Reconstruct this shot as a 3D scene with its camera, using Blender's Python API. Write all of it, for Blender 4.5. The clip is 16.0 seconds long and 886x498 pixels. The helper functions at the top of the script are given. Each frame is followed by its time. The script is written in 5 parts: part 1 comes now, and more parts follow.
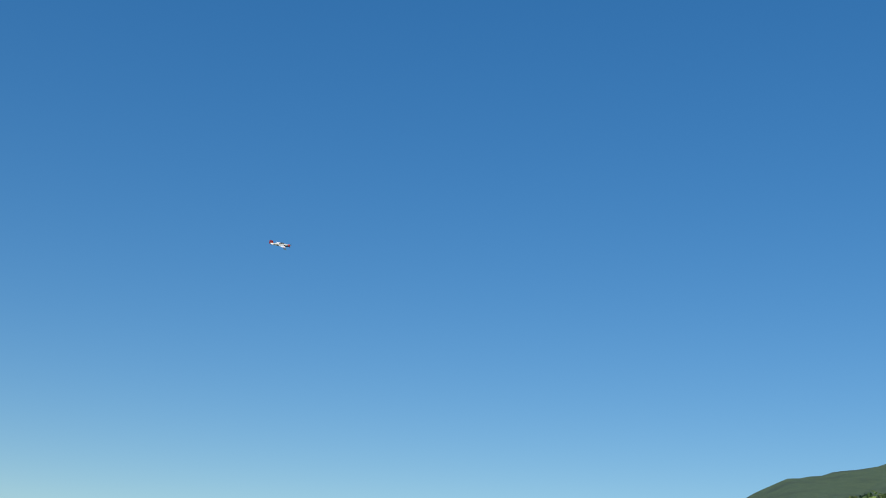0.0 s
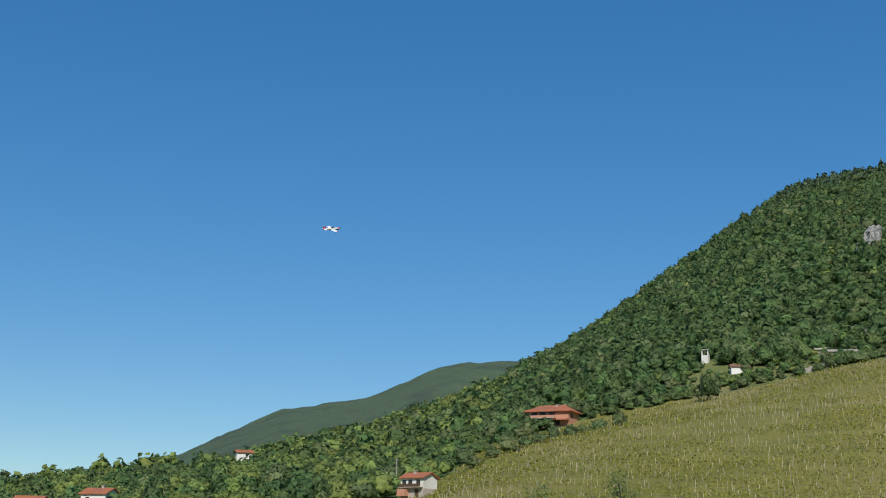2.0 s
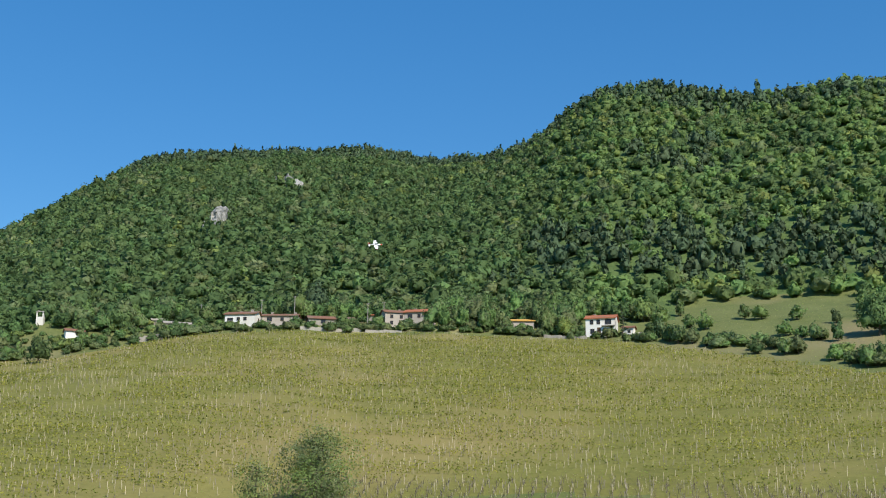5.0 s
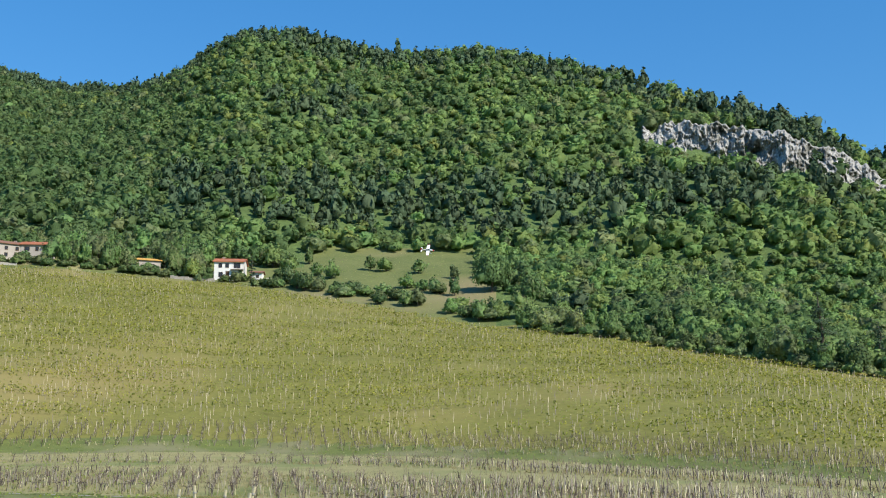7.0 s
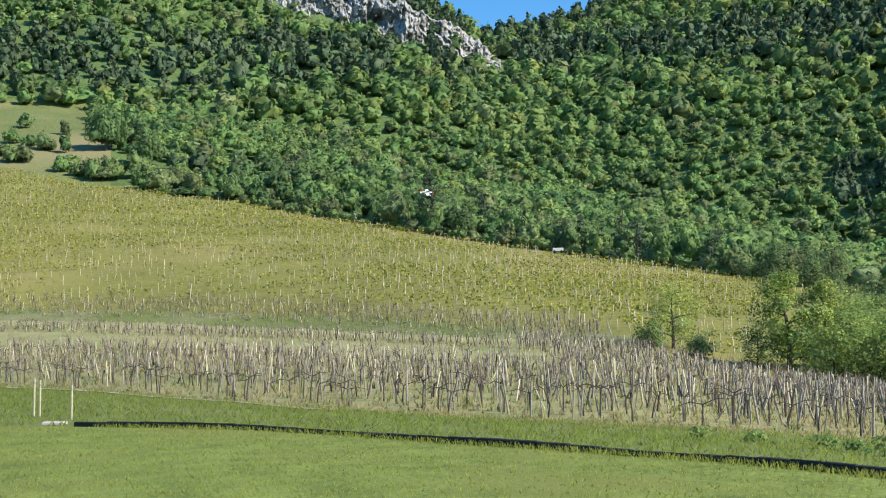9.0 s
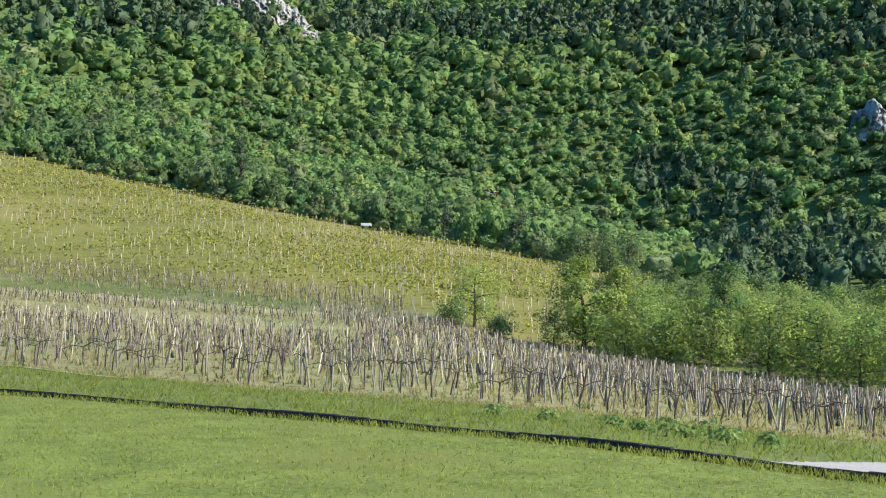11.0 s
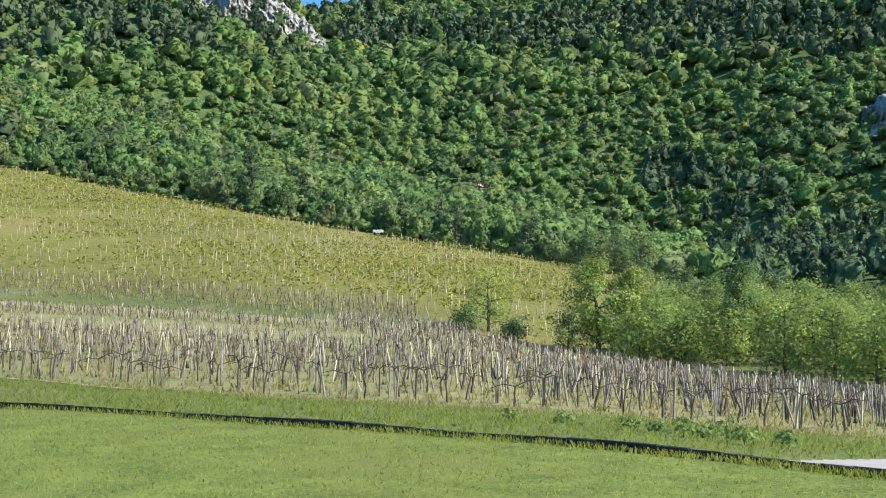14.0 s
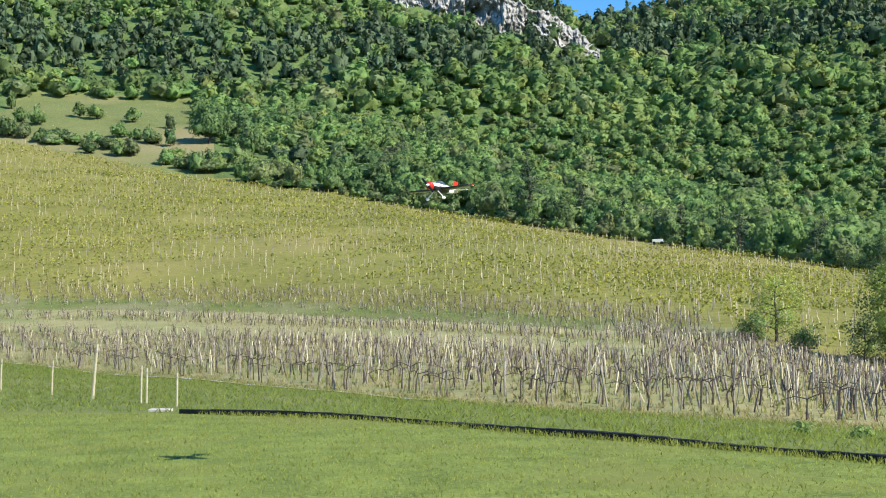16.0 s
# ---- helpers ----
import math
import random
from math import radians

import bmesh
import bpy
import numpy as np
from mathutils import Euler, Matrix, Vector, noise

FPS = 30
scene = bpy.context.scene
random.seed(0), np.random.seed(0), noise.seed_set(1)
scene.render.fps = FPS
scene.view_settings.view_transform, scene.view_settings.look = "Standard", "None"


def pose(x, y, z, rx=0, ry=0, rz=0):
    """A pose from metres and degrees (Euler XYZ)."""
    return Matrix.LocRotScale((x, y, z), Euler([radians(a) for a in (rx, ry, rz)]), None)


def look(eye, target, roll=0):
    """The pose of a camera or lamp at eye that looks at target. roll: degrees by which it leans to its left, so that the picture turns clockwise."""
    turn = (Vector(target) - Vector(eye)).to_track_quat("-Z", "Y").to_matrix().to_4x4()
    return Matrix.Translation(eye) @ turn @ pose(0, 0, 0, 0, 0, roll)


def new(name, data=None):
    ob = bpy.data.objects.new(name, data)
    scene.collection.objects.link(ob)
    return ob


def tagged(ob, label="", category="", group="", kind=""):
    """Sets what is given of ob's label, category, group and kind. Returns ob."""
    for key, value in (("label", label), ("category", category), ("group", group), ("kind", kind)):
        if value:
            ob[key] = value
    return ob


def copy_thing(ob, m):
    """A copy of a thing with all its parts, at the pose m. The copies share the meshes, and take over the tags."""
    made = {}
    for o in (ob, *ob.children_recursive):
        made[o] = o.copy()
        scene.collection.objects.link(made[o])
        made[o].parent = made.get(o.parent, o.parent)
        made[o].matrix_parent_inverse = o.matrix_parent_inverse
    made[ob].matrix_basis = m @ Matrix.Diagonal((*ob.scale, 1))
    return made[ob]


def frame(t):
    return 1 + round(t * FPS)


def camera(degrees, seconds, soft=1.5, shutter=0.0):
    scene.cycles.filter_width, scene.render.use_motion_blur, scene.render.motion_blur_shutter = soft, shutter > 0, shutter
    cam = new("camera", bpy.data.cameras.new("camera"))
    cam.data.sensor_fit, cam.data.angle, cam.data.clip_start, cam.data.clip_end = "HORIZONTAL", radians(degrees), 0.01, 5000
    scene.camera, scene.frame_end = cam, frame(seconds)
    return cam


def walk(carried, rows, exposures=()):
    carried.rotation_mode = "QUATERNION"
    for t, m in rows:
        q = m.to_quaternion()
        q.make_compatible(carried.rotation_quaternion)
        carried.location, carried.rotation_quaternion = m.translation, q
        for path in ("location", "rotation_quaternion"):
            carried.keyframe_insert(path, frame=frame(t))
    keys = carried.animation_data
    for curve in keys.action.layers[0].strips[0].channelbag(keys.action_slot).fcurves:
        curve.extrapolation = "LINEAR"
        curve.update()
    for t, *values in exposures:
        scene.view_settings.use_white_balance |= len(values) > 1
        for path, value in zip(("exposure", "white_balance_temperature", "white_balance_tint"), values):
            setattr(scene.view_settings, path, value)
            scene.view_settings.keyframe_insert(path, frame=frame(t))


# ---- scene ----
EYE = (0.0, 0.0, 1.7)
cam = camera(41.37, 16.0, soft=1.1)


def aim(yaw, pitch, roll):
    """The pose of the standing camera: yaw clockwise from +y, pitch up, roll to its left, in degrees."""
    a, p = radians(yaw), radians(pitch)
    way = Vector((math.sin(a) * math.cos(p), math.cos(a) * math.cos(p), math.sin(p)))
    return look(EYE, Vector(EYE) + 100 * way, roll)


PAN = [
    (0, -74.92, 17.02, 3.90),
    (0.5, -68.42, 14.19, 5.11),
    (1, -61.90, 14.45, 3.59),
    (1.5, -57.01, 13.85, 2.23),
    (2, -50.42, 14.77, 1.37),
    (2.5, -45.37, 14.48, 1.55),
    (3, -39.92, 13.30, 1.94),
    (3.5, -36.16, 13.58, 3.39),
    (4, -29.43, 13.42, 1.28),
    (4.5, -23.26, 13.66, 0.63),
    (4.7, -21.18, 13.78, 0.51),
    (6.8, -2.44, 11.89, 0.74),
    (7, -0.14, 11.12, 0.32),
    (7.5, 5.55, 8.55, -0.70),
    (8, 10.56, 6.56, -1.32),
    (8.5, 14.15, 5.05, -1.03),
    (9, 18.39, 4.36, -0.78),
    (9.5, 22.70, 3.22, 0.28),
    (10, 25.40, 2.50, 0.63),
    (10.2, 26.09, 2.60, 0.78),
    (12.3, 28.71, 3.54, 1.23),
    (12.5, 28.67, 3.61, 1.01),
    (13, 28.59, 3.52, 1.03),
    (13.5, 28.07, 3.47, 0.82),
    (14, 27.18, 3.39, 0.09),
    (14.5, 25.75, 4.01, -0.42),
    (15, 22.96, 4.46, -0.48),
    (15.5, 20.15, 4.12, -0.32),
    (16, 13.60, 3.98, -0.42),
]
# the clip's camera opens up as the sky leaves the picture
EXPOSURE = [(0, -0.12), (1, -0.16), (1.6, -0.16), (2.5, 0.0), (3.5, 0.2), (4.7, 0.27), (7, 0.5), (8, 0.68), (9, 0.78), (12, 0.87), (16, 0.9)]
walk(cam, [(t, aim(y, p, r)) for t, y, p, r in PAN], EXPOSURE)

# ---- light ----
SUN_AZ, SUN_EL = 130.0, 41.0    # clockwise from +y; to the right and a little behind the camera
world = bpy.data.worlds.new("sky")
scene.world = world
world.use_nodes = True
wn = world.node_tree
sky = wn.nodes.new("ShaderNodeTexSky")
sky.sky_type, sky.sun_disc = "NISHITA", False
sky.sun_elevation, sky.sun_rotation = radians(SUN_EL), radians(SUN_AZ)
sky.altitude, sky.air_density, sky.dust_density, sky.ozone_density = 200, 1.0, 0.0, 2.0
deep = wn.nodes.new("ShaderNodeHueSaturation")    # the clip's film of blue is deep and clear
deep.inputs["Saturation"].default_value = 1.75
even = wn.nodes.new("ShaderNodeGamma")
even.inputs[1].default_value = 0.62
cool = wn.nodes.new("ShaderNodeMix")
cool.data_type, cool.blend_type = "RGBA", "MULTIPLY"
cool.inputs[0].default_value = 1.0
cool.inputs[7].default_value = (0.97, 1.22, 1.42, 1)
wn.links.new(sky.outputs[0], even.inputs[0])
wn.links.new(even.outputs[0], deep.inputs["Color"])
wn.links.new(deep.outputs[0], cool.inputs[6])
wn.links.new(cool.outputs[2], wn.nodes["Background"].inputs[0])
wn.nodes["Background"].inputs[1].default_value = 0.15
sun = new("sun", bpy.data.lights.new("sun", "SUN"))
sun.data.energy, sun.data.angle, sun.data.color = 4.4, radians(0.53), (1.0, 0.95, 0.86)
sa, se = radians(SUN_AZ), radians(SUN_EL)
sun_way = Vector((math.sin(sa) * math.cos(se), math.cos(sa) * math.cos(se), math.sin(se)))
sun.matrix_world = look(sun_way * 400, (0, 0, 0))

# ---- materials ----


def material(name, a, b, scale=1.0, rough=0.8, bump=0.0, fine=8.0, metallic=0.0, c=None, by_piece=0.0, trans=0.0, detail=6.0, by_tree=0.0):
    """Two colours mixed by coarse and fine noise in metres, with an optional third in patches, relief, and a shift from piece to piece."""
    m = bpy.data.materials.new(name)
    m.use_nodes = True
    nt, n, l = m.node_tree, m.node_tree.nodes, m.node_tree.links
    bsdf = n["Principled BSDF"]
    bsdf.inputs["Roughness"].default_value = rough
    bsdf.inputs["Metallic"].default_value = metallic
    bsdf.inputs["Specular IOR Level"].default_value = 0.25
    geo = n.new("ShaderNodeNewGeometry")
    big, small = n.new("ShaderNodeTexNoise"), n.new("ShaderNodeTexNoise")
    for tex, k in ((big, scale), (small, scale * fine)):
        tex.inputs["Scale"].default_value = k
        tex.inputs["Detail"].default_value = detail
        tex.inputs["Roughness"].default_value = 0.65
        l.new(geo.outputs["Position"], tex.inputs["Vector"])
    ramp = n.new("ShaderNodeValToRGB")
    ramp.color_ramp.elements[0].position, ramp.color_ramp.elements[1].position = 0.36, 0.64
    ramp.color_ramp.elements[0].color, ramp.color_ramp.elements[1].color = (*a, 1), (*b, 1)
    mix = n.new("ShaderNodeMath")
    mix.operation = "MULTIPLY_ADD"
    l.new(small.outputs[0], mix.inputs[0])
    mix.inputs[1].default_value = 0.55
    half = n.new("ShaderNodeMath")
    half.operation = "MULTIPLY"
    half.inputs[1].default_value = 0.45
    l.new(big.outputs[0], half.inputs[0])
    l.new(half.outputs[0], mix.inputs[2])
    l.new(mix.outputs[0], ramp.inputs[0])
    colour = ramp.outputs[0]
    if c:
        patch = n.new("ShaderNodeTexNoise")
        patch.inputs["Scale"].default_value = scale * 0.23
        patch.inputs["Detail"].default_value = 5
        l.new(geo.outputs["Position"], patch.inputs["Vector"])
        pr = n.new("ShaderNodeMapRange")
        pr.inputs[1].default_value, pr.inputs[2].default_value = 0.5, 0.66
        l.new(patch.outputs[0], pr.inputs[0])
        pm = n.new("ShaderNodeMix")
        pm.data_type = "RGBA"
        l.new(pr.outputs[0], pm.inputs[0])
        l.new(colour, pm.inputs[6])
        pm.inputs[7].default_value = (*c, 1)
        colour = pm.outputs[2]
    if by_piece:
        hsv = n.new("ShaderNodeHueSaturation")
        r1 = n.new("ShaderNodeMapRange")
        r1.inputs[3].default_value, r1.inputs[4].default_value = 1 - by_piece, 1 + by_piece
        l.new(geo.outputs["Random Per Island"], r1.inputs[0])
        l.new(r1.outputs[0], hsv.inputs["Value"])
        r2 = n.new("ShaderNodeMapRange")
        r2.inputs[3].default_value, r2.inputs[4].default_value = 0.5 - by_piece * 0.05, 0.5 + by_piece * 0.05
        oi = n.new("ShaderNodeObjectInfo")
        l.new(oi.outputs["Random"], r2.inputs[0])
        l.new(r2.outputs[0], hsv.inputs["Hue"])
        l.new(colour, hsv.inputs["Color"])
        colour = hsv.outputs[0]
    if by_tree:    # each tree has a tint of its own
        at = n.new("ShaderNodeAttribute")
        at.attribute_name = "tint"
        hs = n.new("ShaderNodeHueSaturation")
        v1, v2 = n.new("ShaderNodeMapRange"), n.new("ShaderNodeMapRange")
        v1.inputs[3].default_value, v1.inputs[4].default_value = 1 - by_tree, 1 + by_tree
        l.new(at.outputs["Fac"], v1.inputs[0])
        l.new(v1.outputs[0], hs.inputs["Value"])
        turn = n.new("ShaderNodeMath")
        turn.operation = "MULTIPLY"
        turn.inputs[1].default_value = 7.3
        l.new(at.outputs["Fac"], turn.inputs[0])
        frac = n.new("ShaderNodeMath")
        frac.operation = "FRACT"
        l.new(turn.outputs[0], frac.inputs[0])
        v2.inputs[3].default_value, v2.inputs[4].default_value = 0.482, 0.514
        l.new(frac.outputs[0], v2.inputs[0])
        l.new(v2.outputs[0], hs.inputs["Hue"])
        l.new(colour, hs.inputs["Color"])
        colour = hs.outputs[0]
    l.new(colour, bsdf.inputs["Base Color"])
    if bump:
        b_ = n.new("ShaderNodeBump")
        b_.inputs["Strength"].default_value = 0.6
        b_.inputs["Distance"].default_value = bump
        l.new(small.outputs[0], b_.inputs["Height"])
        l.new(b_.outputs[0], bsdf.inputs["Normal"])
    if trans:
        tr = n.new("ShaderNodeBsdfTranslucent")
        l.new(colour, tr.inputs[0])
        ms = n.new("ShaderNodeMixShader")
        ms.inputs[0].default_value = trans
        l.new(bsdf.outputs[0], ms.inputs[1])
        l.new(tr.outputs[0], ms.inputs[2])
        l.new(ms.outputs[0], n["Material Output"].inputs[0])
    return m


def plain(name, rgb, rough=0.5, metallic=0.0, vary=0.12):
    return material(name, tuple(v * (1 - vary) for v in rgb), tuple(min(1, v * (1 + vary)) for v in rgb), 6.0, rough, 0.0, 9.0, metallic)


M_MOWN = material("mown_grass", (0.066, 0.100, 0.017), (0.236, 0.274, 0.056), 1.1, 0.9, 0.05, 13, c=(0.165, 0.18, 0.04))
M_ROUGH = material("rough_grass_soil", (0.097, 0.123, 0.030), (0.157, 0.179, 0.045), 0.35, 0.9, 0.05, 14, c=(0.20, 0.19, 0.09))
M_STRAW = material("dry_straw_soil", (0.205, 0.190, 0.076), (0.325, 0.296, 0.132), 0.4, 0.95, 0.05, 14, c=(0.18, 0.20, 0.07))
M_FIELD = material("vineyard_grass", (0.130, 0.128, 0.028), (0.218, 0.204, 0.047), 0.06, 0.95, 0.1, 14, c=(0.25, 0.205, 0.07))
M_MEADOW = material("hill_meadow", (0.092, 0.118, 0.032), (0.172, 0.184, 0.062), 0.08, 0.95, 0.1, 14, c=(0.22, 0.19, 0.09))
M_WOODFLOOR = material("wood_floor", (0.065, 0.102, 0.031), (0.122, 0.178, 0.051), 0.12, 0.95, 0.8, 6)
# the far hills' haze is put into this colour: greyer and bluer than the leaves
M_FARWOOD = material("far_wood_hazed", (0.05, 0.085, 0.05), (0.11, 0.15, 0.075), 0.06, 0.95, 6.0, 4, c=(0.06, 0.085, 0.055))
M_ROCK = material("limestone", (0.10, 0.098, 0.085), (0.60, 0.58, 0.53), 0.45, 0.9, 0.8, 5, c=(0.11, 0.11, 0.085))
M_GRAVEL = material("pale_gravel", (0.30, 0.27, 0.235), (0.44, 0.41, 0.37), 1.5, 0.95, 0.02, 12)

# ---- ground plan ----
# azimuth (degrees clockwise from +y), distance, height: lines in the land, from near to far
STRIP = [(-90, 30), (-30, 30), (-8, 27.5), (1, 25.5), (9, 23), (18, 19.2), (27, 17), (38, 14.9), (46.5, 13.6), (60, 12.5), (90, 12)]
FRONT = [(-90, 110, 0.5), (-22, 110, 0.5), (-10, 104, 0.0), (-2.6, 76, -0.8), (4, 56, -0.7), (11, 46, -0.85), (18, 40, -0.93), (27, 38, -1.15), (35, 36.5, -1.3), (43, 35, -1.5), (50, 34, -1.5), (90, 33, -1.5)]
LANE = [(-90, 150, 1.0), (-55, 150, 1.5), (-40, 160, 4.0), (-22, 168, 4.8), (-10, 165, 5.4), (0, 150, 4.5), (10, 130, 3.2), (16, 116, 2.5), (22.6, 104, 1.6), (27.5, 94, 0.9), (32, 90, -1.0), (37, 85, -1.9), (43, 76, -2.6), (50, 70, -3.2), (90, 66, -3.4)]
EDGE = [(-90, 260, -1.5), (-75, 260, -0.4), (-66, 260, 1.0), (-60, 260, 1.7), (-55, 260, 2.0), (-51, 280, 2.8), (-48, 330, 5.1), (-43.5, 380, 6.5), (-38, 390, 7.7), (-32, 390, 8.85), (-25, 390, 9.58), (-18, 385, 9.58), (-10, 375, 9.15), (-5, 345, 8.42), (0, 320, 7.6), (7.5, 285, 6.7), (14, 255, 5.68), (19, 235, 4.8), (24, 225, 4.1), (30, 205, 3.07), (34, 190, 2.2), (40, 180, 1.2), (47, 170, 0.6), (60, 170, 0.5), (90, 170, 0.5)]
# middle of the wooded slope and its skyline: azimuth, distance, elevation in degrees
MID = [(-90, 350, -1.2), (-75, 350, 0.0), (-69, 350, 1.9), (-66, 350, 2.4), (-60, 360, 3.2), (-54, 400, 4.2), (-48, 450, 6.2), (-43, 445, 8.3), (-38, 440, 9.4), (-30, 440, 10.2), (-20, 440, 10.7), (-10, 430, 10.9), (-4, 440, 11.1), (2, 430, 11.1), (8, 420, 10.4), (14, 400, 9.0), (20, 370, 7.3), (26, 350, 6.2), (32, 330, 5.0), (38, 320, 3.4), (43, 300, 3.0), (50, 300, 4.5), (60, 300, 6.0), (90, 300, 7.0)]
RIDGE = [(-90, 430, -1.0), (-78, 440, 0.0), (-76, 440, 0.8), (-72, 445, 1.9), (-69, 450, 2.6), (-66, 460, 3.3), (-61.7, 490, 3.75), (-57, 540, 4.95), (-53.3, 600, 6.0), (-49.7, 700, 7.3), (-46.7, 800, 8.7), (-43.2, 900, 10.7), (-40.2, 950, 12.8), (-36, 1000, 15.65), (-33.1, 1030, 17.25), (-30.2, 1050, 17.85), (-26, 1080, 18.25), (-21.5, 1080, 18.25), (-18.5, 1040, 17.95), (-16.1, 950, 18.15), (-14.1, 900, 18.7), (-12.1, 850, 20.2), (-10.5, 800, 21.3), (-8.3, 790, 21.35), (-4.2, 760, 20.6), (2.3, 720, 20.7), (5, 700, 20.1), (9, 680, 19.3), (11.7, 660, 18.5), (14.4, 640, 17.6), (17, 620, 16.8), (19, 610, 15.6), (20.7, 620, 14.4), (25, 680, 15.4), (30, 720, 17.6), (36, 740, 19.5), (50, 740, 21.0), (65, 740, 21.0), (90, 740, 18.0)]
FAR = [(-90, 0.3), (-75, 0.6), (-66, 2.2), (-63.5, 3.4), (-61.7, 4.2), (-59.4, 5.35), (-57.9, 6.1), (-56, 6.35), (-53.4, 6.85), (-52.4, 7.6), (-50.6, 8.75), (-49.2, 8.95), (-46, 9.1), (-38, 8.0), (-20, 6.0), (30, 6.0), (90, 4.0)]

AZ = np.concatenate([np.arange(-180, -92, 4.0), np.arange(-92, 70, 0.5), np.arange(70, 180.1, 4.0)])
R = np.concatenate([[0.0, 2, 4, 6, 8], np.arange(9, 42, 0.33), np.arange(42, 60, 1.0), np.arange(60, 180, 3.0), np.arange(180, 480, 6.0), np.arange(480, 1160, 12.0), np.geomspace(1160, 4800, 26)])


FAR = [(a, e + (0.9 if -62 < a < -53 else 0.6)) for a, e in FAR]


def along(table, col, az):
    t = np.array([[row[0], row[col]] for row in table], float)
    return np.interp(np.clip(az, -90, 90), t[:, 0], t[:, 1])


def land():
    z = np.zeros((len(AZ), len(R)))
    for i, a in enumerate(AZ):
        ed, md, rd = along(EDGE, 1, a), along(MID, 1, a), along(RIDGE, 1, a)
        up = lambda d, el: 1.7 + d * math.tan(radians(el))
        zr = up(rd, along(RIDGE, 2, a))
        rr = [0, along(STRIP, 1, a), along(FRONT, 1, a), along(LANE, 1, a), ed, md, rd, rd * 1.12, rd * 1.5, 1950, 2100, 2400, 4800]
        zz = [0, 0, along(FRONT, 2, a), along(LANE, 2, a), up(ed, along(EDGE, 2, a)), up(md, along(MID, 2, a)), zr, zr * 0.93, zr * 0.6 + 2,
              up(1950, along(FAR, 1, a)) * 0.97, up(2100, along(FAR, 1, a)), up(2400, along(FAR, 1, a)) * 0.8, 20]
        if abs(a) > 92:
            k = max(0.0, min(1.0, (abs(a) - 92) / 40))
            zz = [v * (1 - k) + k * 0.002 * r for v, r in zip(zz, rr)]
        z[i] = np.interp(R, rr, zz)
    return z


LAND = land()
for _ in range(2):
    soft = LAND.copy()
    soft[1:-1, 1:-1] = (LAND[:-2, 1:-1] + 2 * LAND[1:-1, 1:-1] + LAND[2:, 1:-1]) / 8 + (LAND[1:-1, :-2] + 2 * LAND[1:-1, 1:-1] + LAND[1:-1, 2:]) / 8
    LAND = soft
for i, a in enumerate(AZ):
    s, c_ = math.sin(radians(a)), math.cos(radians(a))
    for j, r in enumerate(R):
        amp = 0.05 if r < 30 else min(5.0, (r - 30) * 0.004) + (2.5 if r > 1200 else 0)
        if 30 < r < 110:
            amp = 0.06
        LAND[i, j] += amp * (noise.noise((s * r * 0.02, c_ * r * 0.02, 0.3)) + 0.6 * noise.noise((s * r * 0.06, c_ * r * 0.06, 4.3)))


def ground_at(x, y):
    """The land's height, for one place or for arrays of places."""
    x, y = np.asarray(x, float), np.asarray(y, float)
    az, r = np.degrees(np.arctan2(x, y)), np.hypot(x, y)
    i = np.clip(np.searchsorted(AZ, az) - 1, 0, len(AZ) - 2)
    j = np.clip(np.searchsorted(R, r) - 1, 0, len(R) - 2)
    u = np.clip((az - AZ[i]) / (AZ[i + 1] - AZ[i]), 0, 1)
    v = np.clip((r - R[j]) / (R[j + 1] - R[j]), 0, 1)
    return (LAND[i, j] * (1 - u) + LAND[i + 1, j] * u) * (1 - v) + (LAND[i, j + 1] * (1 - u) + LAND[i + 1, j + 1] * u) * v


def spot(az, r):
    """The place on the ground at an azimuth and a distance from the camera."""
    x, y = r * math.sin(radians(az)), r * math.cos(radians(az))
    return Vector((x, y, float(ground_at(x, y))))


def polar(az, r):
    return r * np.sin(np.radians(az)), r * np.cos(np.radians(az))


def mesh_of(name, verts, faces, mats, index=None, smooth=False, normals=None, turned=False, tint=None):
    """A mesh from numpy arrays: faces all have the same number of corners."""
    me = bpy.data.meshes.new(name)
    verts, faces = np.asarray(verts, np.float32), np.asarray(faces, np.int32)
    if turned:    # blades have their upper side to the sun
        fn = np.cross(verts[faces[:, 2]] - verts[faces[:, 0]], verts[faces[:, 3]] - verts[faces[:, 1]])
        back = fn @ np.array(sun_way) < 0
        faces = np.where(back[:, None], faces[:, ::-1], faces)
    k = faces.shape[1]
    me.vertices.add(len(verts))
    me.vertices.foreach_set("co", verts.ravel())
    me.loops.add(faces.size)
    me.loops.foreach_set("vertex_index", np.ascontiguousarray(faces, np.int32).ravel())
    me.polygons.add(len(faces))
    me.polygons.foreach_set("loop_start", np.arange(len(faces), dtype=np.int32) * k)
    me.polygons.foreach_set("loop_total", np.full(len(faces), k, np.int32))
    for m in mats:
        me.materials.append(m)
    if index is not None:
        me.polygons.foreach_set("material_index", np.asarray(index, np.int32))
    if tint is not None:
        me.attributes.new("tint", "FLOAT", "FACE").data.foreach_set("value", np.asarray(tint, np.float32))
    if smooth:
        me.polygons.foreach_set("use_smooth", np.ones(len(faces), bool))
    me.update(calc_edges=True)
    if normals is not None:    # foliage shaded by the form of its mass
        me.polygons.foreach_set("use_smooth", np.ones(len(faces), bool))
        me.normals_split_custom_set_from_vertices(np.asarray(normals, np.float32))
    return me


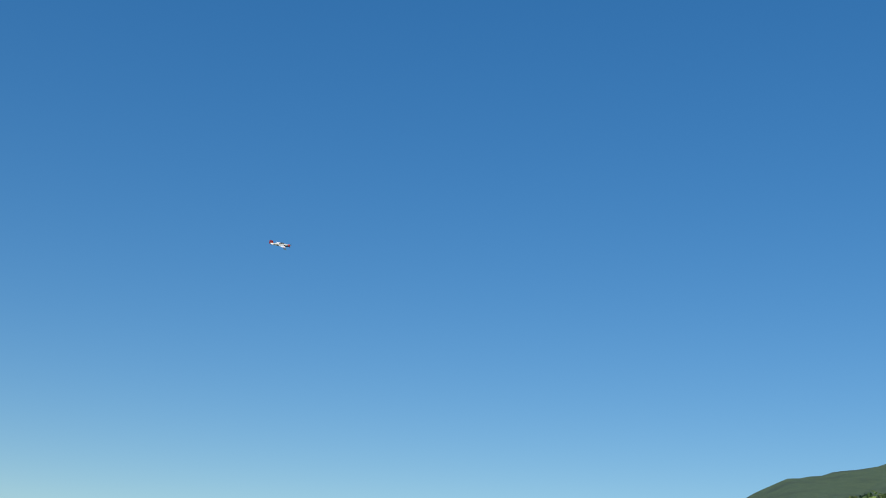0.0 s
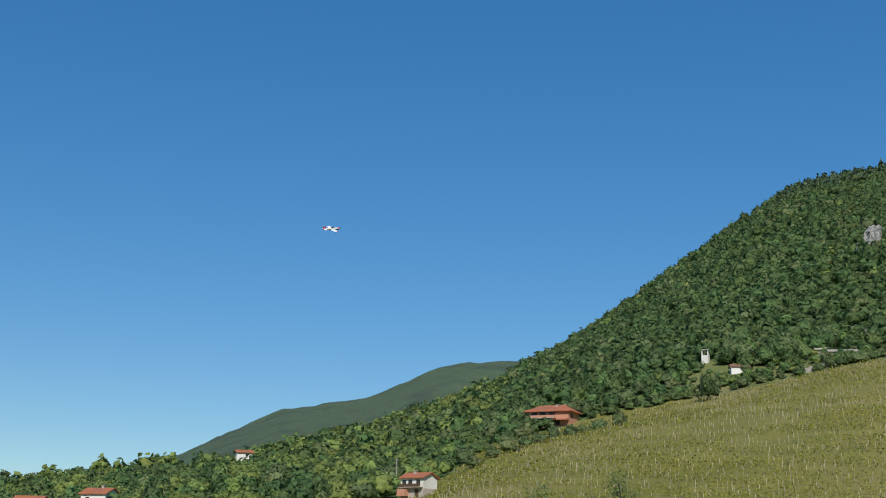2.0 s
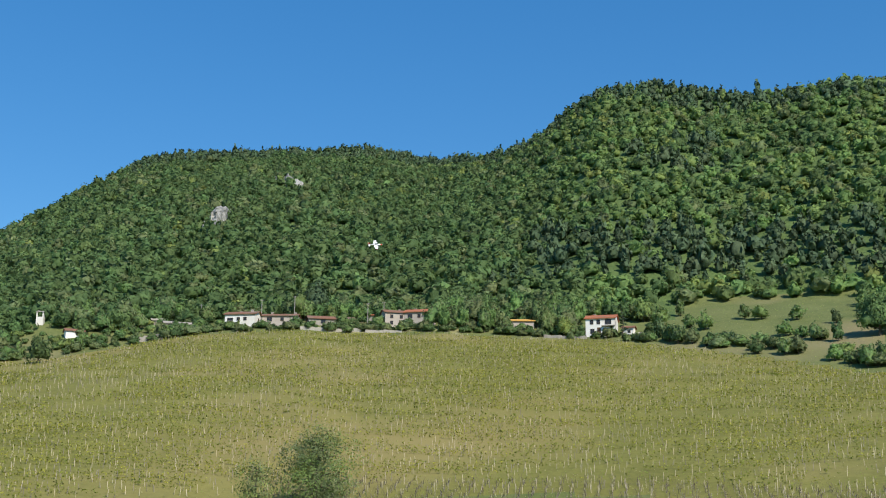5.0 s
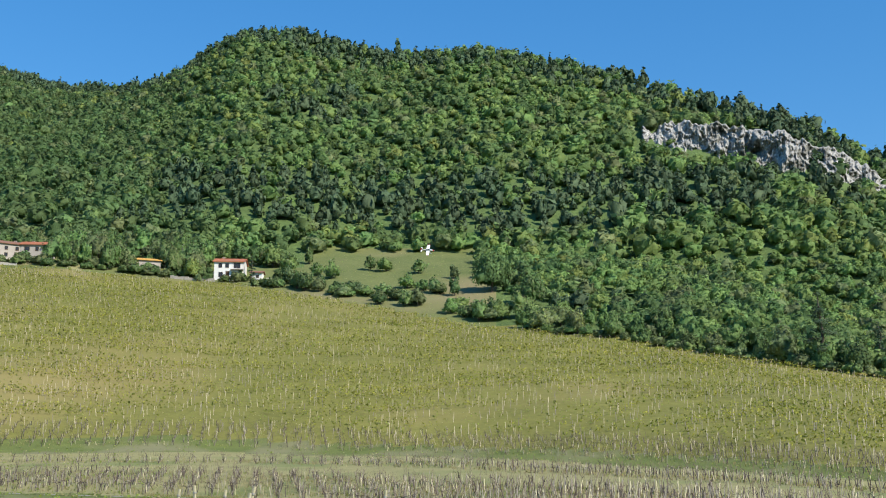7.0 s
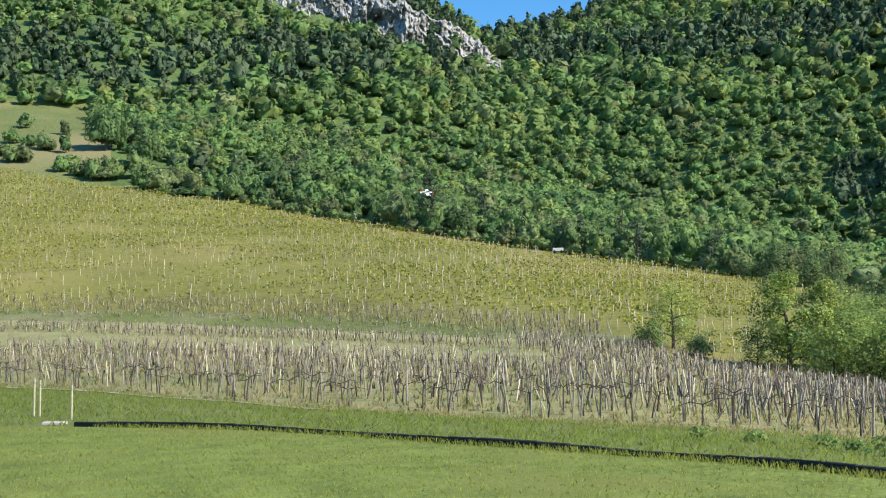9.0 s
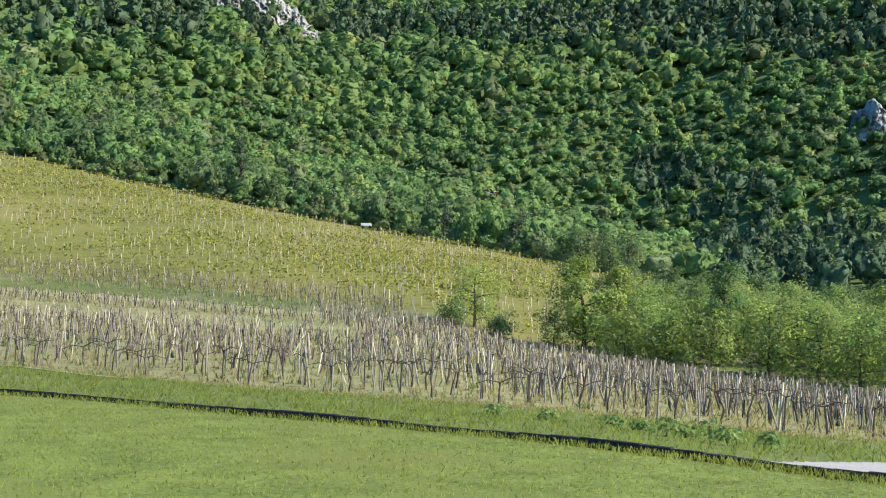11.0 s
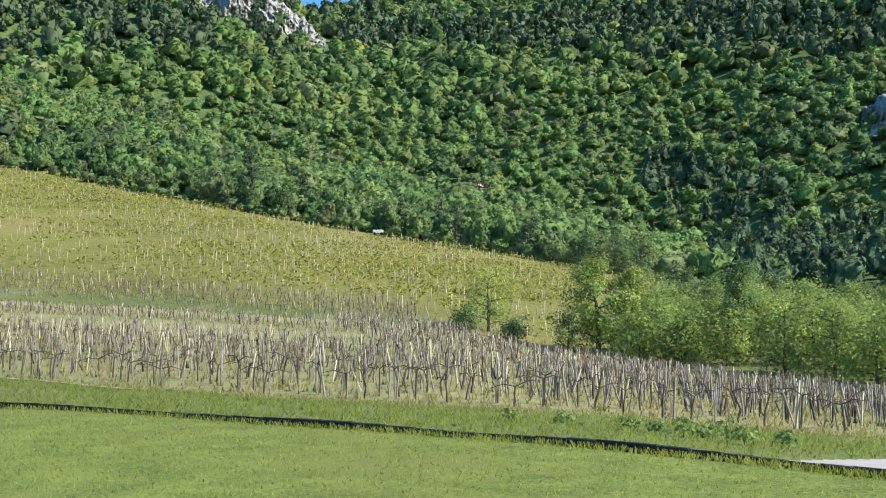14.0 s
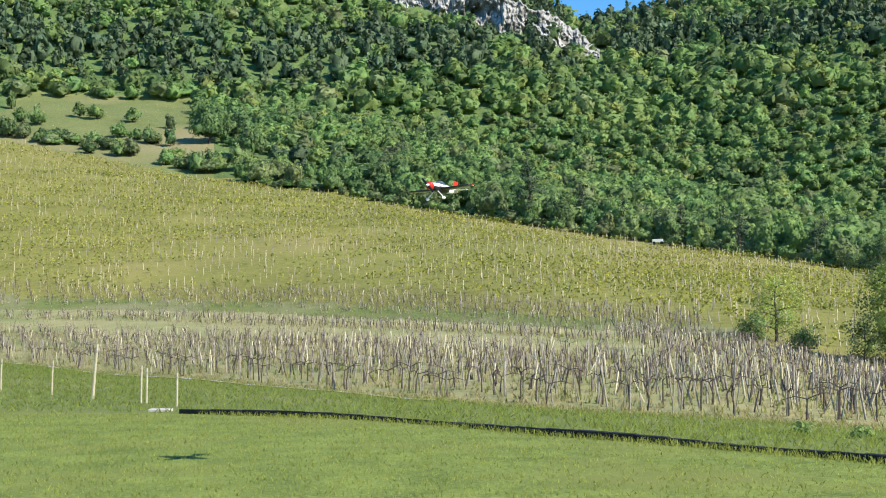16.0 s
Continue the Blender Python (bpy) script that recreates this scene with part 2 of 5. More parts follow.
def build_ground():
    ss, cc = np.sin(np.radians(AZ)), np.cos(np.radians(AZ))
    v = np.stack([ss[:, None] * R, cc[:, None] * R, LAND], -1).reshape(-1, 3)
    na, nr = len(AZ), len(R)
    i, j = np.meshgrid(np.arange(na - 1), np.arange(nr - 1), indexing="ij")
    f = np.stack([i * nr + j, i * nr + j + 1, (i + 1) * nr + j + 1, (i + 1) * nr + j], -1).reshape(-1, 4)
    am, rm = (AZ[i] + 0.25).ravel(), ((R[j] + R[j + 1]) / 2).ravel()
    idx = np.full(len(f), 5)
    e, fr, la, st = along(EDGE, 1, am), along(FRONT, 1, am), along(LANE, 1, am), along(STRIP, 1, am)
    idx[rm < e + 6] = 3
    idx[(am > 37) & (rm >= la) & (rm < e + 6)] = 1
    yard = (am > -38.5) & (am < -7) & (rm >= e) & (rm < e + 45)
    idx[yard] = 4
    idx[(am > -24) & (am < -17.5) & (rm >= e + 2) & (rm < e + 12)] = 2
    idx[(am > -7) & (am < 2.4) & (rm >= e) & (rm < 436)] = 4
    idx[rm < la] = 2
    idx[(rm < la) & (am < -27.5)] = 1
    idx[rm < fr - 0.6] = 1
    idx[(rm > la - 4) & (rm < la + 7) & (am > -24) & (am < 28)] = 1
    idx[rm < st] = 0
    idx[(am > 42.5) & (rm > st + 0.3) & (rm < st + 0.9 + (am - 42.5) * 0.8)] = 7
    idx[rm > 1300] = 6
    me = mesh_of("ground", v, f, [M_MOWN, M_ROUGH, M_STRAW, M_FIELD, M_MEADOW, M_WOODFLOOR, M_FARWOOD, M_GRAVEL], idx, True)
    return tagged(new("ground", me), "mown airfield, vineyard slope and wooded hills", "ground", kind="structure")


ground = build_ground()


# ---- woods ----
def leaves(name, a, b, trans=0.42):
    return material(name, a, b, 0.13, 0.75, 0.3, 22, by_piece=0.16, trans=trans, by_tree=0.2)


LEAF = [
    leaves("leaves_fresh", (0.111, 0.192, 0.056), (0.270, 0.403, 0.125)),
    leaves("leaves_mid", (0.095, 0.166, 0.056), (0.224, 0.345, 0.115)),
    leaves("leaves_yellow", (0.146, 0.202, 0.053), (0.324, 0.410, 0.121)),
    leaves("leaves_olive", (0.125, 0.169, 0.068), (0.270, 0.332, 0.144)),
    leaves("needles_dark", (0.050, 0.084, 0.042), (0.112, 0.172, 0.082), 0.2),
    leaves("leaves_deep", (0.070, 0.124, 0.044), (0.162, 0.259, 0.091)),
    leaves("leaves_bright", (0.230, 0.319, 0.059), (0.487, 0.611, 0.140)),
]
M_BARK = material("bark", (0.07, 0.055, 0.04), (0.14, 0.115, 0.09), 1.5, 0.95, 0.02, 8)
rng = np.random.default_rng(4)


def leaf_quads(centres, size, normals, r, loose=0.55):
    """Four-cornered leaf clumps at the centres, facing roughly along the normals."""
    n = len(centres)
    nn = normals + r.normal(0, loose, (n, 3))
    nn /= np.linalg.norm(nn, axis=1)[:, None] + 1e-9
    t = np.cross(nn, r.normal(0, 1, (n, 3)))
    t /= np.linalg.norm(t, axis=1)[:, None] + 1e-9
    b = np.cross(nn, t)
    s = size * r.uniform(0.6, 1.3, (n, 1))
    w = s * r.uniform(0.55, 1.0, (n, 1))
    v = np.stack([centres - t * s * 0.5, centres - b * w * 0.5 + nn * s * 0.12, centres + t * s * 0.5, centres + b * w * 0.5 + nn * s * 0.12], 1)
    return v.reshape(-1, 3), np.arange(4 * n).reshape(n, 4)


def round_grid(n):
    """The upper part of a ball in quads: directions and faces."""
    v, f = [], []
    t = np.tan(np.linspace(-1, 1, n + 1) * math.pi / 4)
    a, b = np.meshgrid(t, t, indexing="ij")
    for ax in range(3):
        for s in (1, -1):
            if ax == 2 and s < 0:
                continue
            p = np.empty((n + 1, n + 1, 3))
            p[..., ax], p[..., (ax + 1) % 3], p[..., (ax + 2) % 3] = s, a * s, b
            base = sum(len(q) for q in v)
            v.append(p.reshape(-1, 3))
            k = base + np.arange((n + 1) ** 2).reshape(n + 1, n + 1)
            f.append(np.stack([k[:-1, :-1], k[1:, :-1], k[1:, 1:], k[:-1, 1:]], -1).reshape(-1, 4))
    v, f = np.concatenate(v), np.concatenate(f)
    v /= np.linalg.norm(v, axis=1)[:, None]
    return v, f[v[f].mean(1)[:, 2] > -0.35]


def crown_template(kind, r, count, size, n):
    """A crown one metre wide and high with its foot at the origin: a mass of lobes with leaf clumps standing off it."""
    many = 26 if n > 4 else 14
    boss = r.normal(0, 1, (many, 3)) + np.array([0, 0, 0.3])
    boss /= np.linalg.norm(boss, axis=1)[:, None]
    boss *= r.uniform(0.5, 0.85, (many, 1))
    rad = r.uniform(0.2, 0.38, many)
    boss, rad = np.vstack([boss, [[0, 0, 0]]]), np.append(rad, 0.62)

    def skin(d):
        """How far the lobes reach along each direction, and the way their skin faces."""
        b = d @ boss.T
        disc = b * b - (boss ** 2).sum(1) + rad ** 2
        reach = np.where(disc > 0, b + np.sqrt(np.maximum(disc, 0)), 0)
        k = reach.argmax(1)
        far = reach.max(1)
        p = d * far[:, None]
        nn = (p - boss[k]) / rad[k][:, None]
        return p, nn

    form = np.array([0.36, 0.36, 0.5]) if kind == "pine" else np.array([0.47, 0.47, 0.47])

    def place(p):
        q = p * form + np.array([0, 0, 0.46])
        if kind == "pine":
            q[:, :2] *= np.clip(1.4 - 1.1 * q[:, 2:], 0.2, 1.2)
        return q

    cv, cf = round_grid(n)
    cp, cn = skin(cv)
    cp, cn = cp * 0.88, cn + r.normal(0, 0.12, cn.shape)
    d = r.normal(0, 1, (count, 3)) + np.array([0, 0, 0.35])
    d /= np.linalg.norm(d, axis=1)[:, None]
    d = d[d[:, 2] > -0.4]
    lp, ln = skin(d)
    ln = ln + np.array([0, 0, 0.12])
    lv, lf = leaf_quads(place(lp * r.uniform(0.86, 1.08 if kind == "round" else 1.3, (len(d), 1))), size, ln, r, 0.42)
    ln = np.repeat(ln + r.normal(0, 0.16, ln.shape), 4, axis=0)
    v, f, nn = np.concatenate([place(cp), lv]), np.concatenate([cf, lf + len(cv)]), np.concatenate([cn, ln])
    return v, f, nn / (np.linalg.norm(nn, axis=1)[:, None] + 1e-9)


def bundle(name, places, sizes, heights, kinds, mats, label, category, per=64, leaf=0.2, n=4, pine=4):
    """Many far trees as one object: a few crown shapes, turned and scaled."""
    r = np.random.default_rng(len(places))
    temps = {k: [crown_template(k, r, per, leaf, n) for _ in range(16)] for k in ("round", "pine")}
    vs, fs, ix, ns, tn, base = [], [], [], [], [], 0
    for p, w, h, m in zip(places, sizes, heights, kinds):
        v, f, nv = temps["pine" if m == pine and r.random() < 0.6 else "round"][r.integers(16)]
        a = r.uniform(0, 6.283)
        ca, sa_ = math.cos(a), math.sin(a)
        q = np.empty_like(v)
        q[:, 0] = (v[:, 0] * ca - v[:, 1] * sa_) * w + p[0]
        q[:, 1] = (v[:, 0] * sa_ + v[:, 1] * ca) * w + p[1]
        q[:, 2] = v[:, 2] * h + p[2]
        vs.append(q)
        ns.append(np.column_stack([nv[:, 0] * ca - nv[:, 1] * sa_, nv[:, 0] * sa_ + nv[:, 1] * ca, nv[:, 2]]))
        fs.append(f + base)
        ix.append(np.full(len(f), m))
        tn.append(np.full(len(f), r.random()))
        base += len(v)
    me = mesh_of(name, np.concatenate(vs), np.concatenate(fs), mats, np.concatenate(ix), normals=np.concatenate(ns), tint=np.concatenate(tn))
    return tagged(new(name, me), label, category, kind="stuff")


def staggered(step, r0, r1, r):
    """Places in a shaken grid between two distances, as azimuth and distance."""
    x, y = np.meshgrid(np.arange(-r1, r1, step), np.arange(-60, r1, step * 0.9), indexing="ij")
    x = x + (np.arange(x.shape[1]) % 2)[None, :] * step / 2
    x, y = (x + r.uniform(-0.52, 0.52, x.shape) * step).ravel(), (y + r.uniform(-0.52, 0.52, y.shape) * step).ravel()
    az, rr = np.degrees(np.arctan2(x, y)), np.hypot(x, y)
    k = (az > -79) & (az < 53) & (rr >= r0) & (rr < r1)
    return az[k], rr[k]


def noise_at(x, y, k, seed):
    return np.array([noise.noise((a * k, b * k, seed)) for a, b in zip(x, y)])


YARDS = (-44.6, -37.5, -35.6, -33.4, -28.1, -26.3, -24.3, -20.6, -19.6, -17.0, -10.6, -9.1)    # azimuths of the houses


def woods():
    a1, r1 = staggered(6.7, 420, 1130, rng)
    a2, r2 = staggered(4.9, 165, 420, rng)
    az, rr = np.concatenate([a1, a2]), np.concatenate([r1, r2])
    e, rd, md = along(EDGE, 1, az), along(RIDGE, 1, az), along(MID, 1, az)
    la = along(LANE, 1, az)
    ok = (rr > e + 9) & (rr < rd * 1.01)
    # clear of the farms
    yard = (az > -38.5) & (az < -7.5) & (rr < e + 48)
    for a in YARDS:
        ok &= ~(yard & (np.abs(az - a) < 1.0) & (rr < e + 32))
    ok &= ~((np.abs(az + 37.55) < 0.8) & (rr < e + 44))
    ok &= ~(yard & (rr < e + 16))
    ok &= ~((az > -8) & (az < 1.6) & (rr < 428))
    ok &= ~((az >= 1.6) & (az < 8) & (rr < e + 12 + (8 - az) * 7))
    ok &= ~((az > -70) & (az < -65.3) & (rr < 308))
    # the rocky places
    x, y = polar(az, rr)
    z = ground_at(x, y)
    el = np.degrees(np.arctan2(z - 1.7, rr))
    for a0, a1, b0, b1, t0, t1 in ROCKS:
        u = (az - a0) / (a1 - a0)
        ok &= (rng.random(len(az)) < (0.1 if 0 < a0 < 30 else 0.28 if a0 < 0 else 0.5)) | ~((u > -0.08) & (u < 1.08) & (el > b0 + (b1 - b0) * u - 0.3) & (el < t0 + (t1 - t0) * u - 0.1))
    az, rr, x, y, z, el = (q[ok] for q in (az, rr, x, y, z, el))
    rd, e, yard = rd[ok], e[ok], yard[ok]
    n1 = noise_at(x, y, 0.008, 1.0)
    n2 = noise_at(x, y, 0.03, 7.0)
    u = rng.random(len(az))
    kind = np.where(n2 + 0.8 * (u - 0.5) > 0.18, 0, np.where(n2 + 0.8 * (u - 0.5) < -0.22, 5, 1))
    kind[(rng.random(len(az)) < 0.10)] = 2
    kind[(rng.random(len(az)) < 0.10)] = 3
    pine = (rr > rd * 0.93) & (az > -34) & (u < 0.75)
    pine |= (n1 > 0.22) & (n2 > -0.15) & (u < 0.8) & (az > -16) & (az < 20)
    kind[(az > 4) & (kind == 5) & (u < 0.16)] = 1
    kind[(az > 4) & (kind == 1) & (rng.random(len(az)) < 0.5)] = 0
    left = az < -12 + 6 * n1
    kind[left & (kind < 2)] = 5
    kind[left & (kind == 2) & (u > 0.2)] = 1
    band = (az > -14) & (az < 16) & (el > 11.5 + 0.06 * np.abs(az)) & (el < 14.4) & (u < 0.85)
    pine |= band
    pine |= (np.abs(az - 40) < 2.6 + n2 * 3) & (np.abs(el - 5.8 + (az - 40) * 0.25) < 1.3 + n2) & (u < 0.9)
    pine |= (az > 40) & (el > 1.0) & (el < 3.6 + n2) & (u < 0.8)
    pine |= (az > 22) & (np.abs(el - 13.4 - 1.5 * n1) < 1.0 + n2) & (u < 0.85)
    kind[pine] = 4
    low = az < -47
    kind[low & (u < 0.45)] = 2
    wd = (6.0 + 5.4 * rng.random(len(az)) ** 1.8) * np.where(rr < 420, 0.78, 1.0)
    wd *= np.where((rr > 700) & (az < -14), 0.95, 1.0) * np.where((rr > 420) & (az > 8), 1.12, 1.0)
    ht = wd * rng.uniform(0.72, 1.08, len(az))
    ht[kind == 4] = wd[kind == 4] * rng.uniform(0.9, 1.3, (kind == 4).sum())
    wd[kind == 4] *= 0.9
    low = yard & (rr < e + 28)
    wd[low] *= 0.62
    ht[low] *= 0.5
    near = rr < 420
    pts = np.stack([x, y, z - 0.16 * ht], 1)
    for sel, nm, per, lf, n in ((near, "near_wood", 105, 0.15, 3), (~near, "hill_wood", 46, 0.235, 2)):
        bundle(nm, pts[sel], wd[sel], ht[sel], kind[sel], LEAF, "dense spring-green mixed wood with dark pines on the hillside", "wood", per, lf, n)


# azimuths, lower and upper elevation at either end
ROCKS = [(-30.5, -28.9, 14.1, 14.9, 14.6, 15.3), (-27.1, -25.3, 16.5, 16.3, 17.0, 16.7), (9.8, 15.6, 16.0, 14.9, 16.9, 16.5), (15.6, 21.3, 14.8, 12.9, 16.4, 13.6), (46.9, 48.9, 8.4, 8.3, 9.9, 9.7)]
woods()


# ---- shapes ----
M_STAKE = material("weathered_stake", (0.16, 0.138, 0.105), (0.36, 0.312, 0.24), 2.0, 0.9, 0.004, 8, by_piece=0.25)
M_PALE = material("pale_stake", (0.40, 0.345, 0.215), (0.54, 0.475, 0.31), 2.0, 0.9, 0.004, 8, by_piece=0.2)
M_VINEWOOD = material("vine_wood", (0.05, 0.04, 0.032), (0.12, 0.095, 0.075), 4.0, 0.95, 0.006, 8, by_piece=0.3)
M_CANE = material("vine_cane", (0.11, 0.082, 0.06), (0.19, 0.145, 0.105), 4.0, 0.9, 0.0, 8, by_piece=0.3)
M_VINELEAF = material("young_vine_leaves", (0.25, 0.265, 0.04), (0.38, 0.355, 0.065), 0.05, 0.8, 0, 20, by_piece=0.3, trans=0.45)
M_VINELEAF2 = material("green_vine_leaves", (0.19, 0.225, 0.038), (0.28, 0.29, 0.055), 0.05, 0.8, 0, 20, by_piece=0.3, trans=0.45)
M_GRASSDRY = material("dry_grass", (0.303, 0.263, 0.122), (0.425, 0.375, 0.193), 0.6, 0.9, 0, 8, by_piece=0.3, trans=0.5)
M_GRASSA = material("grass_blades", (0.197, 0.244, 0.041), (0.292, 0.340, 0.066), 0.5, 0.8, 0, 8, by_piece=0.3, trans=0.5)
M_TURF = material("turf_blades", (0.20, 0.255, 0.05), (0.30, 0.355, 0.08), 0.5, 0.8, 0, 8, by_piece=0.3, trans=0.5)
M_GRASSB = material("rank_grass", (0.149, 0.195, 0.039), (0.229, 0.265, 0.063), 0.5, 0.8, 0, 8, by_piece=0.35, trans=0.5)
M_WHITEWALL = material("white_render", (0.72, 0.69, 0.63), (0.82, 0.80, 0.75), 0.4, 0.9, 0.004, 20, c=(0.66, 0.62, 0.55))
M_BEIGEWALL = material("beige_render", (0.36, 0.31, 0.26), (0.47, 0.41, 0.345), 0.4, 0.9, 0.004, 20, c=(0.45, 0.39, 0.33))
M_SALMON = material("salmon_render", (0.48, 0.22, 0.14), (0.58, 0.29, 0.19), 0.4, 0.9, 0.004, 20, c=(0.52, 0.30, 0.20))
M_STONEWALL = material("rubble_stone", (0.25, 0.22, 0.18), (0.42, 0.38, 0.32), 1.2, 0.95, 0.04, 6)
M_TILE = material("terracotta_tiles", (0.30, 0.095, 0.045), (0.46, 0.17, 0.085), 0.8, 0.85, 0.03, 7, c=(0.27, 0.12, 0.07))
M_TILEOLD = material("old_brown_tiles", (0.17, 0.085, 0.055), (0.28, 0.14, 0.09), 0.8, 0.9, 0.03, 7, c=(0.20, 0.15, 0.11))
M_OCHRE = material("ochre_roofing", (0.50, 0.27, 0.06), (0.62, 0.36, 0.10), 0.8, 0.85, 0.03, 7)
M_DARKWOOD = plain("dark_wood", (0.10, 0.06, 0.035), 0.8)
M_PANE = plain("window_pane", (0.03, 0.035, 0.04), 0.1)
M_RUBBER = material("black_edging", (0.012, 0.012, 0.013), (0.03, 0.03, 0.03), 3.0, 0.7, 0.01, 6)
M_CONCRETE = material("concrete", (0.33, 0.295, 0.24), (0.48, 0.44, 0.37), 2.0, 0.9, 0.005, 10)
M_POLE = plain("grey_pole", (0.34, 0.31, 0.27), 0.85)
M_SILVER = plain("silver_paint", (0.55, 0.57, 0.60), 0.3, 0.5, 0.04)
M_BLUEGREY = plain("blue_grey_paint", (0.30, 0.34, 0.40), 0.3, 0.5, 0.04)
M_TYRE = plain("tyre_rubber", (0.02, 0.02, 0.02), 0.9)
M_LAMPGLASS = plain("lamp_glass", (0.6, 0.58, 0.55), 0.15)


def thing(name, m, label, category, group=""):
    ob = tagged(new(name), label, category, group)
    ob.empty_display_size = 0.2
    ob.matrix_world = m
    return ob


def link(name, me, parent, label=""):
    ob = new(name, me)
    ob.parent = parent
    return tagged(ob, label)


def part(name, bm, mat, parent, label=""):
    me = bpy.data.meshes.new(name)
    bm.to_mesh(me)
    bm.free()
    for m in (mat if isinstance(mat, (list, tuple)) else [mat]):
        me.materials.append(m)
    return link(name, me, parent, label)


def box_into(bm, x0, y0, z0, x1, y1, z1, m=None, bevel=0.0):
    made = bmesh.ops.create_cube(bm, size=1)["verts"]
    for v in made:
        v.co = Vector(((x0 + x1) / 2 + v.co.x * (x1 - x0), (y0 + y1) / 2 + v.co.y * (y1 - y0), (z0 + z1) / 2 + v.co.z * (z1 - z0)))
    if m is not None:
        bmesh.ops.transform(bm, matrix=m, verts=made)
    if bevel:
        bmesh.ops.bevel(bm, geom=list({e for v in made for e in v.link_edges}), offset=bevel, segments=1, affect="EDGES")


def boxed(*dims, m=None, bevel=0.0):
    bm = bmesh.new()
    box_into(bm, *dims, m=m, bevel=bevel)
    return bm


def tube_into(bm, points, radii, sides=6):
    """A tapering tube along the points."""
    rings = []
    pts = [Vector(p) for p in points]
    for k, (p, r) in enumerate(zip(pts, radii)):
        d = (pts[min(k + 1, len(pts) - 1)] - pts[max(k - 1, 0)]).normalized()
        u = d.cross(Vector((0.3, 1, 0.2))).normalized()
        w = d.cross(u)
        rings.append([bm.verts.new(p + (u * math.cos(6.2832 * s / sides) + w * math.sin(6.2832 * s / sides)) * r) for s in range(sides)])
    for a, b in zip(rings, rings[1:]):
        for s in range(sides):
            bm.faces.new((a[s], a[(s + 1) % sides], b[(s + 1) % sides], b[s]))
    bm.faces.new(rings[0][::-1])
    bm.faces.new(rings[-1])


def tube(points, radii, sides=6):
    bm = bmesh.new()
    tube_into(bm, points, radii, sides)
    return bm


# ---- trees that stand out ----
def tree(name, az, r, height, width, mat, label, category="tree", shape="round", clumps=700, leaf=0.34, seed=1, foot=0.12, lean=0.0, group=""):
    """A tapered trunk with limbs, and a crown of leaf clumps in uneven lobes round the limbs' ends."""
    q = np.random.default_rng(seed)
    at = spot(az, r)
    t = thing(name, Matrix.Translation(at - Vector((0, 0, 0.08))), label, category, group)
    bm = bmesh.new()
    top = height * (0.92 if shape != "round" else 0.78)
    bend = q.normal(0, 0.03 * height, (5, 2))
    zs = np.linspace(0, top, 5)
    stem = [(bend[k, 0] * k / 4 + lean * z, bend[k, 1] * k / 4, z) for k, z in enumerate(zs)]
    tr = 0.022 * height
    bt = tube(stem, [tr * s for s in (1.25, 1.0, 0.8, 0.5, 0.2)])
    lobes, radius, limb_parts = [], [], []
    limbs = 5 if shape == "bush" else 11
    for k in range(limbs):
        f = foot + (0.95 - foot) * (k + 0.5) / limbs
        a = k * 2.4 + q.uniform(-0.5, 0.5)
        if shape == "pine":
            reach = width * 0.5 * (1.05 - f) * q.uniform(0.8, 1.1)
            rise = -0.03 * height
        elif shape == "poplar":
            reach, rise = width * 0.30 * (1.0 - 0.5 * abs(f - 0.5)) * q.uniform(0.6, 1.1), 0.10 * height
        else:
            reach, rise = width * 0.36 * math.sin(math.pi * min(0.97, 0.25 + 0.65 * f)) * q.uniform(0.65, 1.15), 0.05 * height
        z0 = min(f * height * 0.86, top)
        s = Vector((np.interp(z0, zs, [p[0] for p in stem]), np.interp(z0, zs, [p[1] for p in stem]), z0))
        e = s + Vector((math.cos(a) * reach, math.sin(a) * reach, rise))
        if r < 130:    # limbs that can be told apart
            own = bmesh.new()
            tube_into(own, [s, (s + e) / 2 + Vector((0, 0, 0.02 * height)), e], [tr * 0.45, tr * 0.28, tr * 0.1], 4)
            limb_parts.append(own)
        else:
            tube_into(bm, [s, (s + e) / 2 + Vector((0, 0, 0.02 * height)), e], [tr * 0.45, tr * 0.28, tr * 0.1], 4)
        n = 3 if shape == "pine" else 2
        for h in range(n):
            u = (h + 1) / n
            lobes.append(np.array(s.lerp(e, u)) + q.normal(0, 0.03 * width, 3))
            radius.append((0.10 if shape == "pine" else 0.17) * width * q.uniform(0.75, 1.25))
    lobes.append(np.array([stem[-1][0], stem[-1][1], top + 0.03 * height]))
    radius.append(0.08 * width if shape == "pine" else 0.15 * width)
    wood = bpy.data.meshes.new("limb")
    bm.to_mesh(wood)
    bm.free()
    bt.from_mesh(wood)
    bpy.data.meshes.remove(wood)
    stem_part = part("trunk", bt, M_BARK, t, "grey-brown trunk")
    for own in limb_parts:
        part("limb", own, M_BARK, stem_part)
    mats = mat if isinstance(mat, list) else [mat]
    if r > 200 and shape != "pine":
        v, f, n = crown_template("round", q, clumps, leaf * 1.35 / width, 4)
        v = v * np.array([width, width, height * 1.25]) + np.array([lean * height * 0.5, 0, -0.25 * height])
        k = np.where(q.random(len(f)) < 0.7, 0, len(mats) - 1)
        k[:np.sum(round_grid(4)[1][:, 0] >= 0)] = 0
        link("crown", mesh_of("crown", v, f, mats, k, normals=n, tint=np.full(len(f), q.random())), t)
        return t
    lobes, radius = np.array(lobes), np.array(radius)
    lobes[:, 2] = np.maximum(lobes[:, 2], radius * 0.7)
    flat = np.array([1.2, 1.2, 0.5]) if shape == "pine" else np.array([1, 1, 0.9])
    clumps, leaf = int(clumps * 2.6), leaf * 0.62
